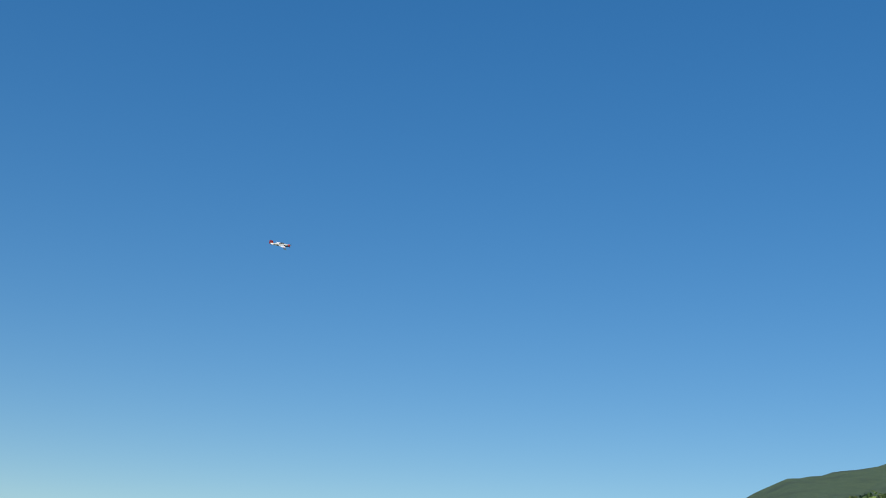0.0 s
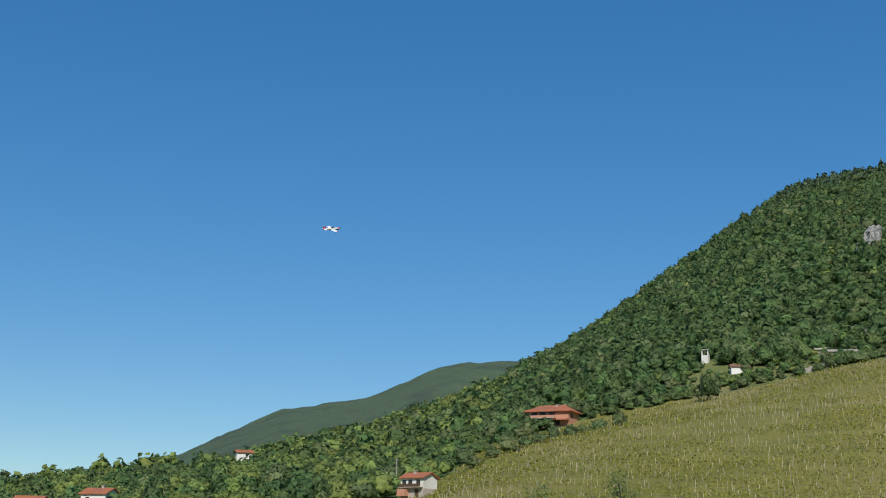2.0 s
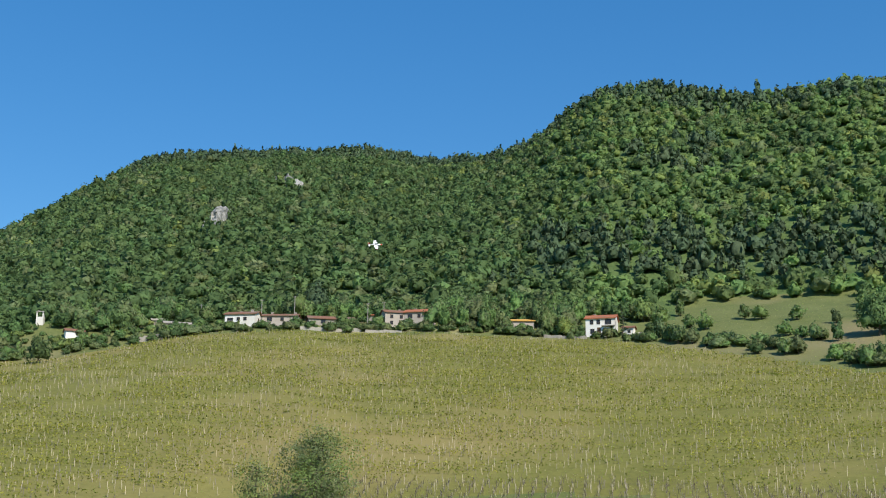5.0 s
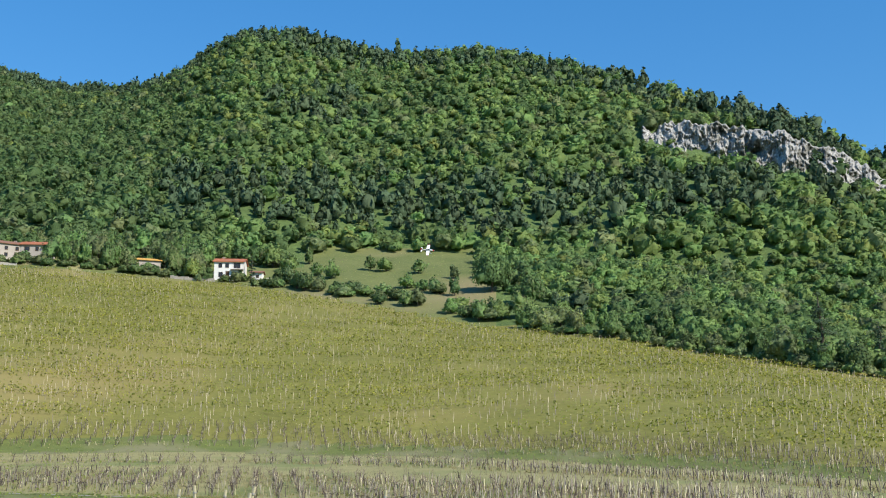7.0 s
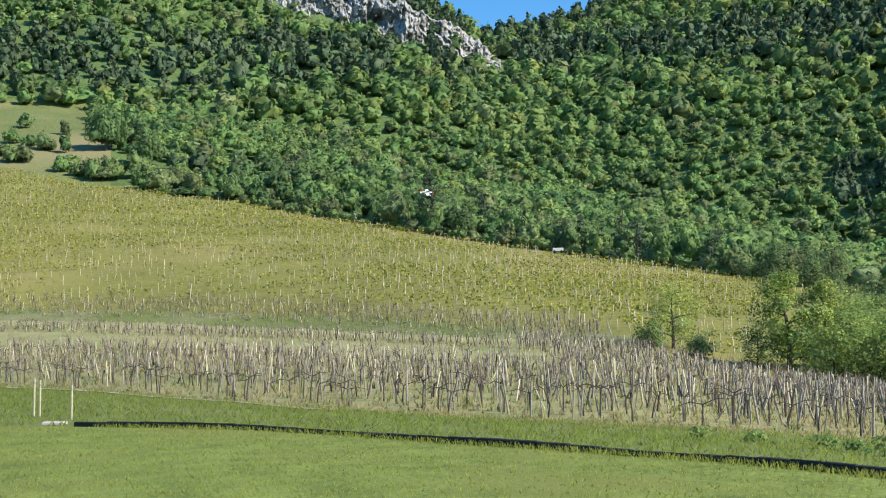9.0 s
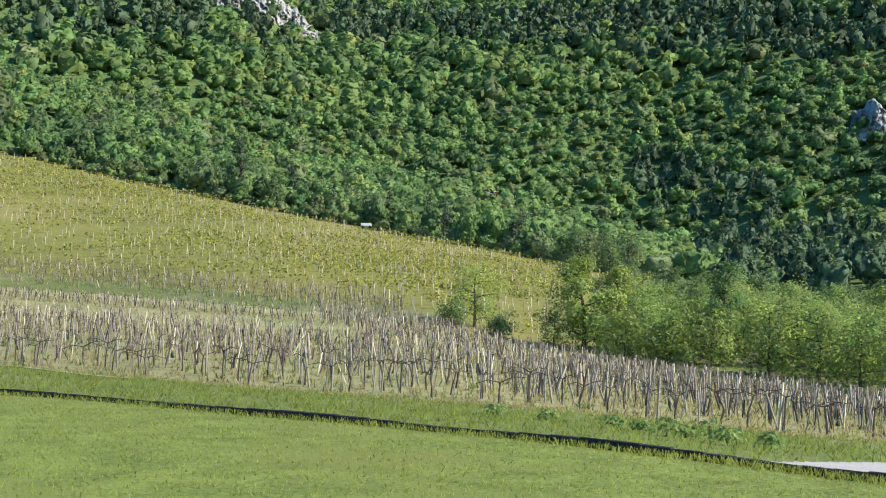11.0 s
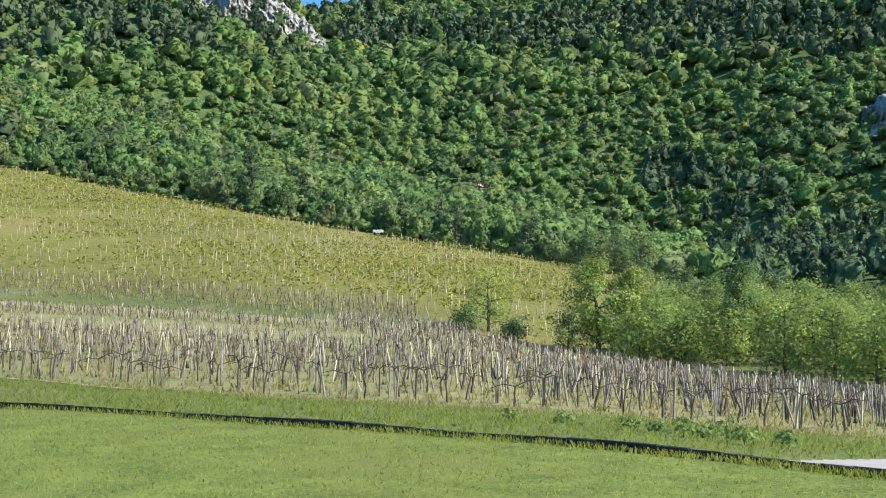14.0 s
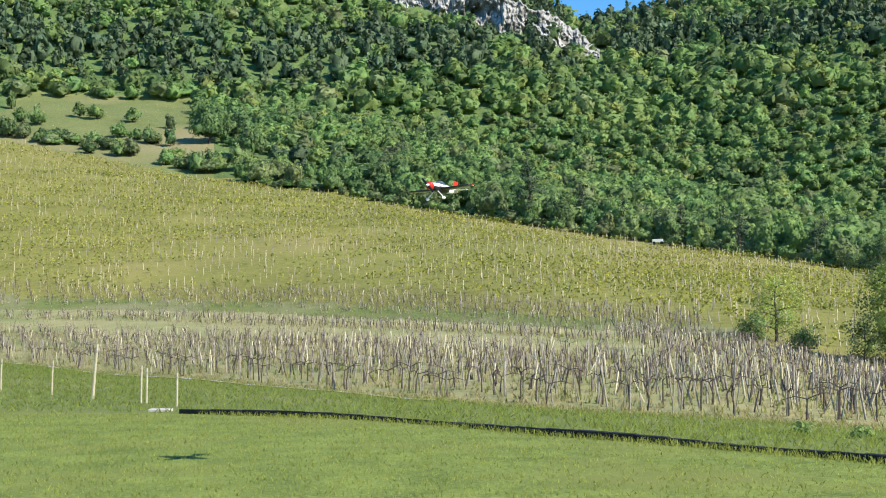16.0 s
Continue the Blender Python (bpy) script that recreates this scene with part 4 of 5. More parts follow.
def upper_vineyard():
    q = np.random.default_rng(11)
    rows = []
    for k in range(0, 200):
        y0 = 60 + k * 2.7
        s = np.arange(-420, 230, 1.0)
        y = y0 - 0.00022 * (s + 40) ** 2 + 0.10 * s
        if k % 5 == 0:    # thinner rows along the terraces
            s = s[q.random(len(s)) < 0.3]
            y = y0 - 0.00022 * (s + 40) ** 2 + 0.10 * s
        rows.append(np.stack([s + q.uniform(-0.4, 0.4), y + q.normal(0, 0.12, len(s))], 1))
    p = np.concatenate(rows)
    p = p[in_upper(p[:, 0], p[:, 1])]
    r = np.hypot(p[:, 0], p[:, 1])
    # stakes every few metres
    st = p[q.random(len(p)) < 0.42]
    z = ground_at(st[:, 0], st[:, 1])
    base = np.column_stack([st, z - 0.1])
    top = base + np.column_stack([q.normal(0, 0.10, len(st)), q.normal(0, 0.10, len(st)), q.uniform(0.9, 1.5, len(st))])
    me = posts_mesh("upper_stakes", base, top, q.uniform(0.024, 0.038, len(st)), [M_PALE, M_STAKE], (q.random(len(st)) < 0.3).astype(int))
    tagged(new("upper_stakes", me), "pale wooden stakes in rows over the vineyard slope", "stakes", kind="stuff")
    # each vine a small bush of leaves, thriving or poor in stretches along the rows
    line = p[:, 1] + 0.00022 * (p[:, 0] + 40) ** 2 - 0.10 * p[:, 0]
    n = noise_at(p[:, 0] / 26, line / 5.5, 1.0, 3.0) + 0.5 * noise_at(p[:, 0], p[:, 1], 0.02, 3.0)
    pa = np.degrees(np.arctan2(p[:, 0], p[:, 1]))
    green = (r > along(LANE, 1, pa) + 12 + 8 * q.random(len(p))) | (pa > 27) | (pa < -30)
    good = n + q.normal(0, 0.16, len(p))
    live = (good > -0.22) & green
    keep, good = p[live], good[live]
    kr = np.hypot(keep[:, 0], keep[:, 1])
    many = np.where(kr < 230, 14, 10)
    many = np.where(good < 0.05, many // 2, many)
    size = np.repeat(np.clip(0.8 + good, 0.6, 1.3), many)[:, None]
    m = np.repeat(np.column_stack([keep + q.normal(0, 0.12, keep.shape), ground_at(keep[:, 0], keep[:, 1])]), many, axis=0)
    d = q.normal(0, 1, m.shape)
    d /= np.linalg.norm(d, axis=1)[:, None]
    c = m + np.array([0, 0, 0.66]) + d * np.array([0.55, 0.34, 0.42]) * size
    v, f = leaf_quads(c, np.repeat(np.where(kr < 230, 0.3, 0.38), many)[:, None], d + np.array([0, -0.2, 0.3]), q, 0.3)
    nn = np.repeat(d + np.array([0.1, -0.1, 0.5]), 4, axis=0)
    nn /= np.linalg.norm(nn, axis=1)[:, None]
    idx = (np.repeat(q.random(len(keep)) - 0.8 * good, many) > 0.42).astype(int)
    tagged(new("vine_leaves", mesh_of("vine_leaves", v, f, [M_VINELEAF, M_VINELEAF2], idx, normals=nn)), "young yellow-green vine foliage along the rows", "vines", kind="stuff")
    # dry tufts between the rows
    g = np.column_stack([q.uniform(-330, 190, 100000), q.uniform(40, 430, 100000)])
    ga, gr = np.degrees(np.arctan2(g[:, 0], g[:, 1])), np.hypot(g[:, 0], g[:, 1])
    g = g[in_upper(g[:, 0], g[:, 1]) | ((ga < -13) & (ga > -66) & (gr > 70) & (gr < along(LANE, 1, ga) + 20)) | ((ga > -8) & (ga < 3) & (gr > 300)) | ((ga > -30) & (ga < 36) & (np.abs(gr - along(LANE, 1, ga)) < 7))]
    v, f = leaf_quads(np.column_stack([g, ground_at(g[:, 0], g[:, 1]) + 0.10]), 0.24, np.tile([0, -0.5, 0.8], (len(g), 1)), q, 0.3)
    tagged(new("field_grass", mesh_of("field_grass", v, f, [M_GRASSDRY, M_GRASSA], (q.random(len(g)) < 0.6).astype(int), normals=up_ish(len(g), q), turned=True)), "tufts of dry and green grass between the vines", "grass", kind="stuff")


def in_lower(x, y):
    az, r = np.degrees(np.arctan2(x, y)), np.hypot(x, y)
    fr, la = along(FRONT, 1, az), along(LANE, 1, az)
    gap = fr + 0.44 * (la - fr)
    low = (r > fr) & (r < la - np.where(az < 22, 15, 3)) & ~((r > gap) & (r < gap + 0.22 * (la - fr)) & (az < 24))
    high = (r > la + 2) & (r < la + 15) & (az < 26)
    return (low | high) & (az > -27) & (az < 54) & ~((np.abs(az + 22.3) < 1.4) & (r > 128) & (r < 146))


def vine(name, m, q, label=""):
    """A bare vine on its stake: gnarled trunk, two arms and a few canes."""
    t = thing(name, m, label or "bare grey-brown grapevine tied to a weathered stake", "vine", "bare vines in the front rows")
    h = q.uniform(1.2, 1.75)
    lean = q.normal(0, 0.17, 2)
    part("stake", tube([(0, 0, -0.15), (lean[0] * h, lean[1] * h, h)], [0.024, 0.018], 5), M_STAKE, t, "grey weathered stake")
    x0 = q.uniform(-0.25, 0.25)
    hk = q.uniform(0.55, 1.05)
    mid = [(x0, 0.05, -0.1), (x0 + q.normal(0, 0.05), 0.03, hk * 0.45), (x0 * 0.6 + q.normal(0, 0.06), 0, hk)]
    tr = part("trunk", tube(mid, [0.036, 0.028, 0.025], 5), M_VINEWOOD, t, "dark gnarled vine trunk")
    for s in (-1, 1):
        e = Vector((s * q.uniform(0.45, 0.95), q.normal(0, 0.12), hk + q.uniform(-0.1, 0.2)))
        part("arm", tube([mid[-1], Vector(mid[-1]).lerp(e, 0.5) + Vector((0, 0, 0.10)), e], [0.021, 0.016, 0.009], 4), M_VINEWOOD, tr)
        for _ in range(2):
            u = Vector(mid[-1]).lerp(e, q.uniform(0.3, 1.0))
            part("cane", tube([u, u + Vector((q.normal(0, 0.15), q.normal(0, 0.15), q.uniform(0.25, 0.6)))], [0.012, 0.006], 3), M_CANE, tr)
    return t


def lower_vineyard():
    q = np.random.default_rng(21)
    ang = radians(-9)
    u, w = np.array([math.sin(ang), math.cos(ang)]), np.array([math.cos(ang), -math.sin(ang)])
    pts = []
    for k in range(-76, 90):
        s = np.arange(10, 190, 1.25)
        c = w * (k * 1.9) + np.outer(s, u)
        pts.append(c + q.normal(0, 0.10, c.shape) + u * q.uniform(-0.5, 0.5))
    p = np.concatenate(pts)
    p = p[in_lower(p[:, 0], p[:, 1])]
    az, r = np.degrees(np.arctan2(p[:, 0], p[:, 1])), np.hypot(p[:, 0], p[:, 1])
    depth = r - along(FRONT, 1, az)
    order = np.argsort(depth + 0.02 * np.abs(az - 22))
    near = order[:150]
    rest = order[150:]
    temps = [vine("grapevine", Matrix.Translation((*p[i], float(ground_at(*p[i])))) @ pose(0, 0, 0, 0, 0, math.degrees(q.uniform(-0.4, 0.4))), q) for i in near[:10]]
    for i in near[10:]:
        copy_thing(temps[q.integers(10)], Matrix.Translation((*p[i], float(ground_at(*p[i])))) @ pose(0, 0, 0, q.normal(0, 3), q.normal(0, 3), q.uniform(0, 360)))
    # the rows behind, joined
    s = np.concatenate([p[rest], p[rest][::2] + q.normal(0, 0.6, (len(rest[::2]), 2)), p[near][::2] + q.normal(0, 0.5, (len(near[::2]), 2))])
    z = ground_at(s[:, 0], s[:, 1])
    base = np.column_stack([s, z - 0.1])
    top = base + np.column_stack([q.normal(0, 0.16, len(s)), q.normal(0, 0.16, len(s)), q.uniform(1.0, 1.6, len(s)) * np.clip(1.12 - np.hypot(s[:, 0], s[:, 1]) / 230, 0.5, 1)])
    tagged(new("lower_stakes", posts_mesh("lower_stakes", base, top, q.uniform(0.016, 0.03, len(s)), [M_STAKE, M_PALE], (q.random(len(s)) < 0.22).astype(int))), "rows of grey stakes in the bare lower vineyard", "stakes", kind="stuff")
    s = p[rest] + q.normal(0, 0.2, (len(rest), 2))
    z = ground_at(s[:, 0], s[:, 1])
    base = np.column_stack([s, z - 0.05])
    head = base + np.column_stack([q.normal(0, 0.12, len(s)), q.normal(0, 0.12, len(s)), q.uniform(0.5, 0.85, len(s))])
    b2, t2 = [base], [head]
    hw = [np.full(len(s), 0.03)]
    for _ in range(3):
        e = head + np.column_stack([q.normal(0, 0.65, len(s)), q.normal(0, 0.35, len(s)), q.uniform(-0.1, 0.16, len(s))])
        b2.append(head), t2.append(e), hw.append(np.full(len(s), 0.024))
        for _ in range(1):
            g = head + (e - head) * q.uniform(0.3, 1, (len(s), 1))
            b2.append(g), t2.append(g + np.column_stack([q.normal(0, 0.18, len(s)), q.normal(0, 0.18, len(s)), q.uniform(0.2, 0.6, len(s))])), hw.append(np.full(len(s), 0.010))
    idx = np.concatenate([np.full(len(a), 1 if k in (2, 4, 6) else 0) for k, a in enumerate(b2)])
    tagged(new("bare_vines", posts_mesh("bare_vines", np.concatenate(b2), np.concatenate(t2), np.concatenate(hw), [M_VINEWOOD, M_CANE], idx)), "bare dark vine trunks, arms and canes in rows", "vines", kind="stuff")
    # straw-coloured grass under the vines
    g = np.column_stack([q.uniform(-66, 72, 80000), q.uniform(20, 165, 80000)])
    keep = in_lower(g[:, 0], g[:, 1]) & (q.random(len(g)) < np.clip(60 / np.hypot(g[:, 0], g[:, 1]), 0, 1))
    g = g[keep]
    blades("straw", g, 0.10, 0.3, [M_GRASSDRY, M_GRASSB], q, 0.3, "dry straw-coloured grass under the bare vines")


# ---- grass ----
def blades(name, g, h0, h1, mats, q, share, label, width=0.03, per=3, lean=0.35):
    """Tufts of narrow standing blades: one tapering four-cornered face each."""
    n = len(g) * per
    c = np.repeat(np.column_stack([g, ground_at(g[:, 0], g[:, 1])]), per, axis=0)
    c[:, :2] += q.normal(0, 0.05, (n, 2))
    a = q.uniform(0, math.pi, n)
    side = np.column_stack([np.cos(a), np.sin(a), np.zeros(n)]) * (width * q.uniform(0.6, 1.3, (n, 1)))
    h = q.uniform(h0, h1, n)
    tip = np.column_stack([q.normal(0, lean, n) * h, q.normal(0, lean, n) * h, h])
    v = np.stack([c - side, c + side, c + side * 0.25 + tip, c - side * 0.25 + tip], 1).reshape(-1, 3)
    idx = np.repeat((q.random(len(g)) < share).astype(int), per)
    nrm = np.repeat(np.column_stack([q.normal(0, 0.16, n), q.normal(-0.05, 0.16, n), np.ones(n)]), 4, axis=0)
    nrm /= np.linalg.norm(nrm, axis=1)[:, None]
    return tagged(new(name, mesh_of(name, v, np.arange(4 * n).reshape(n, 4), mats, idx, normals=nrm, turned=True)), label, "grass", kind="stuff")


def grass():
    q = np.random.default_rng(31)
    g = np.column_stack([q.uniform(-14, 24, 110000), q.uniform(6, 30, 110000)])
    az, r = np.degrees(np.arctan2(g[:, 0], g[:, 1])), np.hypot(g[:, 0], g[:, 1])
    st = along(STRIP, 1, az)
    mown = g[(q.random(len(g)) < 0.6) & (r < st - 0.2) & (r > 9) & (az > -16) & (az < 53)]
    blades("mown_turf", mown, 0.015, 0.045, [M_TURF, M_GRASSA], q, 0.1, "short mown airfield turf", 0.008, 2, 0.5)
    g = np.column_stack([q.uniform(-45, 42, 150000), q.uniform(8, 108, 150000)])
    az, r = np.degrees(np.arctan2(g[:, 0], g[:, 1])), np.hypot(g[:, 0], g[:, 1])
    st, fr = along(STRIP, 1, az), along(FRONT, 1, az)
    wild = (r > st + 0.15) & (r < fr + 0.8) & (az > -14) & (az < 54) & ~((az > 42.5) & (r < st + 0.95 + (az - 42.5) * 0.8))
    tr = fr - 1.6 - 0.03 * fr + 0.5 * np.sin(az * 0.9)
    wild &= ~((np.abs(r - tr) < 0.5 * (1 + r / 90)) & (az < 13.2))
    g = g[wild]
    q2 = q.random(len(g))
    blades("verge_grass", g[q2 < 0.8], 0.03, 0.13, [M_GRASSB, M_GRASSA], q, 0.4, "rank grass on the verge", 0.016, 3, 0.6)
    k = q.uniform(2, 52, 2400)
    e = along(STRIP, 1, k) - np.abs(q.normal(0, 0.13, len(k))) + 0.04
    blades("edge_tufts", np.column_stack(polar(k, e)), 0.03, 0.10, [M_TURF, M_GRASSA], q, 0.5, "grass tufts growing over the edging", 0.009, 3)
    fz = (np.hypot(g[:, 0], g[:, 1]) > along(FRONT, 1, np.degrees(np.arctan2(g[:, 0], g[:, 1]))) - 2.2)
    blades("verge_straw", g[fz], 0.04, 0.14, [M_GRASSDRY], q, 0.0, "strip of straw at the vines' foot", 0.02, 3)


# ---- the airfield's edge ----
def edging():
    t = tagged(new("edging"), "low black rubber edging along the mown turf", "edging")
    q = np.random.default_rng(5)
    azs = np.linspace(1.0, 58, 40)
    for k, (a, b) in enumerate(zip(azs, azs[1:])):
        p0, p1 = spot(a, along(STRIP, 1, a)), spot(b, along(STRIP, 1, b))
        h = 0.10 + 0.02 * math.sin(k * 0.6)
        d = (p1 - p0)
        ang = math.degrees(math.atan2(d.y, d.x))
        part("panel", boxed(0, -0.04, -0.05, d.length * 0.995, 0.04, h, m=Matrix.Translation(p0) @ pose(0, 0, 0, q.uniform(-8, 8), math.degrees(-math.asin(d.z / d.length)), ang), bevel=0.01), M_RUBBER, t)
    slab = thing("concrete_slab", Matrix.Translation(spot(0.1, 26.6)) @ pose(0, 0, 0, 0, 0, -12), "small pale concrete slab at the end of the edging", "slab")
    part("slab", boxed(-0.24, -0.2, -0.05, 0.24, 0.2, 0.06, bevel=0.02), M_CONCRETE, slab)


def farm_track():
    """A pale worn wheel track from the parked cars along the foot of the vines."""
    az = np.arange(-26, 13.1, 0.5)
    r = along(FRONT, 1, az) - 1.6 - 0.03 * along(FRONT, 1, az) + 0.5 * np.sin(az * 0.9)
    vs = []
    for off in (-0.45, 0.0, 0.45):
        x, y = polar(az, r + off * (1 + r / 90))
        vs.append(np.column_stack([x, y, ground_at(x, y) + 0.035]))
    v, n = np.concatenate(vs), len(az)
    f = np.array([(b * n + k, b * n + k + 1, (b + 1) * n + k + 1, (b + 1) * n + k) for b in (0, 1) for k in range(n - 1)])
    tagged(new("farm_track", mesh_of("farm_track", v, f, [M_STRAW, M_GRAVEL], np.arange(len(f)) % 3 == 0)), "pale worn farm track along the vines", "track", kind="structure")


def fence_posts():
    rows = ((-9.6, 31.5, 0.22, 1.5), (-9.35, 30.2, 0.05, 1.35), (-9.0, 29.5, 0.20, 1.25), (-7.7, 29.0, 0.17, 1.1), (-7.0, 38.0, 0.02, 1.0), (-4.8, 36.3, 0.03, 1.0), (-3.0, 33.8, 0.08, 1.5), (-0.8, 31.0, 0.01, 0.95), (-0.55, 31.0, 0.01, 0.9), (0.84, 28.8, 0.01, 0.8), (-10.6, 32.5, 0.1, 1.4), (-11.6, 33, -0.08, 1.5), (-12.8, 33.5, 0.14, 1.4))
    for az, r, lean, h in rows:
        w = 0.048 if h > 1.05 else 0.03
        t = thing("fence_post", Matrix.Translation(spot(az, r)) @ pose(0, 0, 0, 0, 0, -az), "pale leaning wooden fence post in rough grass", "post", "posts of the old fence")
        part("post", tube([(0, 0, -0.2), (lean * h * 0.5, 0, h * 0.5), (lean * h, 0.02, h)], [w, w * 0.92, w * 0.85], 7), M_PALE, t)
        part("band", tube([(lean * h * 0.86, 0, h * 0.86), (lean * h * 0.89, 0, h * 0.89)], [w * 1.06, w * 1.06], 7), M_POLE, t, "rusty wire binding")


def weeds():
    q = np.random.default_rng(6)
    for az, r, s in ((38.7, 22.0, 0.7), (39.5, 22.6, 0.5), (40.7, 20.8, 0.7), (41.6, 20.5, 0.55), (36.2, 24, 0.5), (37.4, 23.2, 0.45), (30.5, 26, 0.5), (33.0, 25.5, 0.5), (43.5, 21.0, 0.5), (-7.6, 30.2, 0.8)):
        s *= 0.72
        t = thing("dock_plant", Matrix.Translation(spot(az, r)) , "broad-leaved green dock plant in the verge", "plant", "broad-leaved plants in the verge")
        n = 90
        a = q.uniform(0, 6.283, n)
        rr = s * np.sqrt(q.random(n)) * 0.7
        c = np.column_stack([rr * np.cos(a), rr * np.sin(a), s * q.uniform(0.15, 0.75, n)])
        v, f = leaf_quads(c, 0.09, np.column_stack([np.cos(a), np.sin(a), np.full(n, 0.9)]), q)
        link("leaves", mesh_of("leaves", v, f, [LEAF[0], LEAF[2]], q.integers(0, 2, n), tint=q.random(n)), t)
        part("stem", tube([(0, 0, -0.05), (0.02, 0.03, s * 0.75)], [0.014, 0.006], 5), M_GRASSB, t)


def build_trees():
    def T(name, az, r, *a, **k):
        """A tree, unless it would stand before the chapel tower."""
        if abs(az + 37.55) > 0.75 or not 392 < r < 436:
            tree(name, az, r, *a, **k)

    # by the lower vineyard's end
    T("tree", 34.7, 93, 8.2, 5.6, [LEAF[6], LEAF[2]], "bright green leafy tree behind the bare vines", clumps=2600, leaf=0.30, seed=3, foot=0.04)
    T("tree", 36.4, 94, 7.6, 4.2, [LEAF[6], LEAF[2]], "slender fresh-green tree beside a larger one", clumps=1700, leaf=0.28, seed=4, foot=0.05)
    T("tree", 37.6, 92, 5.0, 4.4, [LEAF[6], LEAF[0]], "low bright green bushy tree", clumps=1300, leaf=0.28, seed=5, foot=0.03)
    T("bush", 33.3, 92, 3.8, 3.2, [LEAF[2], LEAF[3]], "low yellow-green bush at a tree's foot", "bush", clumps=700, leaf=0.26, seed=6, foot=0.02)
    T("tree", 29.4, 97, 5.6, 5.6, [LEAF[6], LEAF[2]], "thin yellow-olive sapling with sparse leaves", clumps=1100, leaf=0.24, seed=7, foot=0.1)
    T("bush", 28.3, 95, 2.0, 3.4, [LEAF[5], LEAF[1]], "dark green bush at the grass lane", "bush", clumps=600, leaf=0.26, seed=8, foot=0.02)
    T("bush", 30.6, 95, 1.8, 3.6, [LEAF[1], LEAF[3]], "low scrub at the grass lane", "bush", clumps=600, leaf=0.26, seed=9, foot=0.02)
    T("tree", 41.3, 91, 7.6, 4.0, [LEAF[1], LEAF[0]], "upright poplar-like tree with a thin crown", shape="poplar", clumps=1500, leaf=0.28, seed=10, foot=0.3)
    q = np.random.default_rng(77)
    for k in range(44):
        az = 36.5 + 19.5 * (k / 44) + q.uniform(-0.3, 0.3)
        d = 88 + (k * 7 % 5) * 7 + q.uniform(-2, 2) - max(0, az - 40) * 0.9
        T("acacia", az, d, q.uniform(4.2, 6.4) * (0.82 if az < 40.5 else 0.95), q.uniform(5.5, 8.0), [LEAF[2], LEAF[6], LEAF[2]], "yellow-green acacia in a dense thicket", clumps=1100, leaf=0.32, seed=100 + k, foot=0.02, group="acacias at the vineyard's end")
    for k in range(34):
        az = 36 + 18.5 * (k / 34) + q.uniform(-0.4, 0.4)
        h = q.uniform(3.6, 5.8)
        T("tree", az, 112 + (k * 5 % 7) * 8 + q.uniform(-3, 3), h, h * q.uniform(0.8, 1.1), [LEAF[[1, 3, 5][k % 3]], LEAF[[3, 1][k % 2]]], "olive-green young tree on the slope behind the acacias", clumps=520, leaf=0.42, seed=1700 + k, foot=0.02, group="young trees behind the acacias")
    # along the upper edge of the vines
    for k in range(84):
        az = 3.5 + 34 * (k / 84) + q.uniform(-0.35, 0.35)
        d = along(EDGE, 1, az) + 4 + (k * 3 % 4) * 4 + q.uniform(-1, 2)
        h = q.uniform(4.5, 8.5)
        if 8 < az < 16:
            h *= 0.8
        dark = q.random() < 0.16 and az > 20
        mats = [LEAF[4]] if dark else [[LEAF[1], LEAF[3]], [LEAF[0], LEAF[1]], [LEAF[3], LEAF[2]], [LEAF[5], LEAF[1]]][q.integers(4)]
        T("pine" if dark else "tree", az, d, h * (1.25 if dark else 1), h * q.uniform(0.75, 1.1), mats, "dark pine at the vineyard's edge" if dark else "leafy tree at the vineyard's upper edge", shape="pine" if dark else "round", clumps=560, leaf=0.42, seed=200 + k, foot=0.05, group="trees along the vineyard's edge")
    T("conifer", 17.8, 246, 15.5, 9.5, LEAF[4], "tall dark conifer standing out of the wood", shape="pine", clumps=1700, leaf=0.45, seed=12, foot=0.08)
    T("tree", 2.3, 352, 14.5, 13.0, [LEAF[5], LEAF[1]], "large round tree at the meadow's corner", clumps=1500, leaf=0.6, seed=13, foot=0.04)
    T("tree", 4.2, 336, 11.0, 10.0, [LEAF[1], LEAF[3]], "broad tree at the meadow's corner", clumps=1100, leaf=0.6, seed=14, foot=0.04)
    for k in range(72):
        az = 4 + 33.5 * (k / 72) + q.uniform(-0.2, 0.2)
        h = q.uniform(1.6, 3.4)
        T("bush", az, along(EDGE, 1, az) + q.uniform(1.5, 4), h, h * q.uniform(1.2, 1.9), [LEAF[[1, 3, 0][k % 3]], LEAF[3]], "low bush filling the foot of the wood", "bush", clumps=200, leaf=0.4, seed=1500 + k, foot=0.02, group="bushes at the foot of the wood")
    # on the meadow and along its foot
    for k in range(48):
        az = -7.8 + 11 * (k / 48) + q.uniform(-0.3, 0.3)
        d = along(EDGE, 1, az) + q.choice([5, 9, 14, 30, 55]) + q.uniform(0, 4)
        T("bush", az, d, q.uniform(2.8, 7.0), q.uniform(3.5, 8.0), [LEAF[[3, 1, 0, 5][k % 4]], LEAF[3]], "scrubby bush on the hill meadow", "bush", clumps=320, leaf=0.5, seed=300 + k, foot=0.03, group="bushes on the meadow")
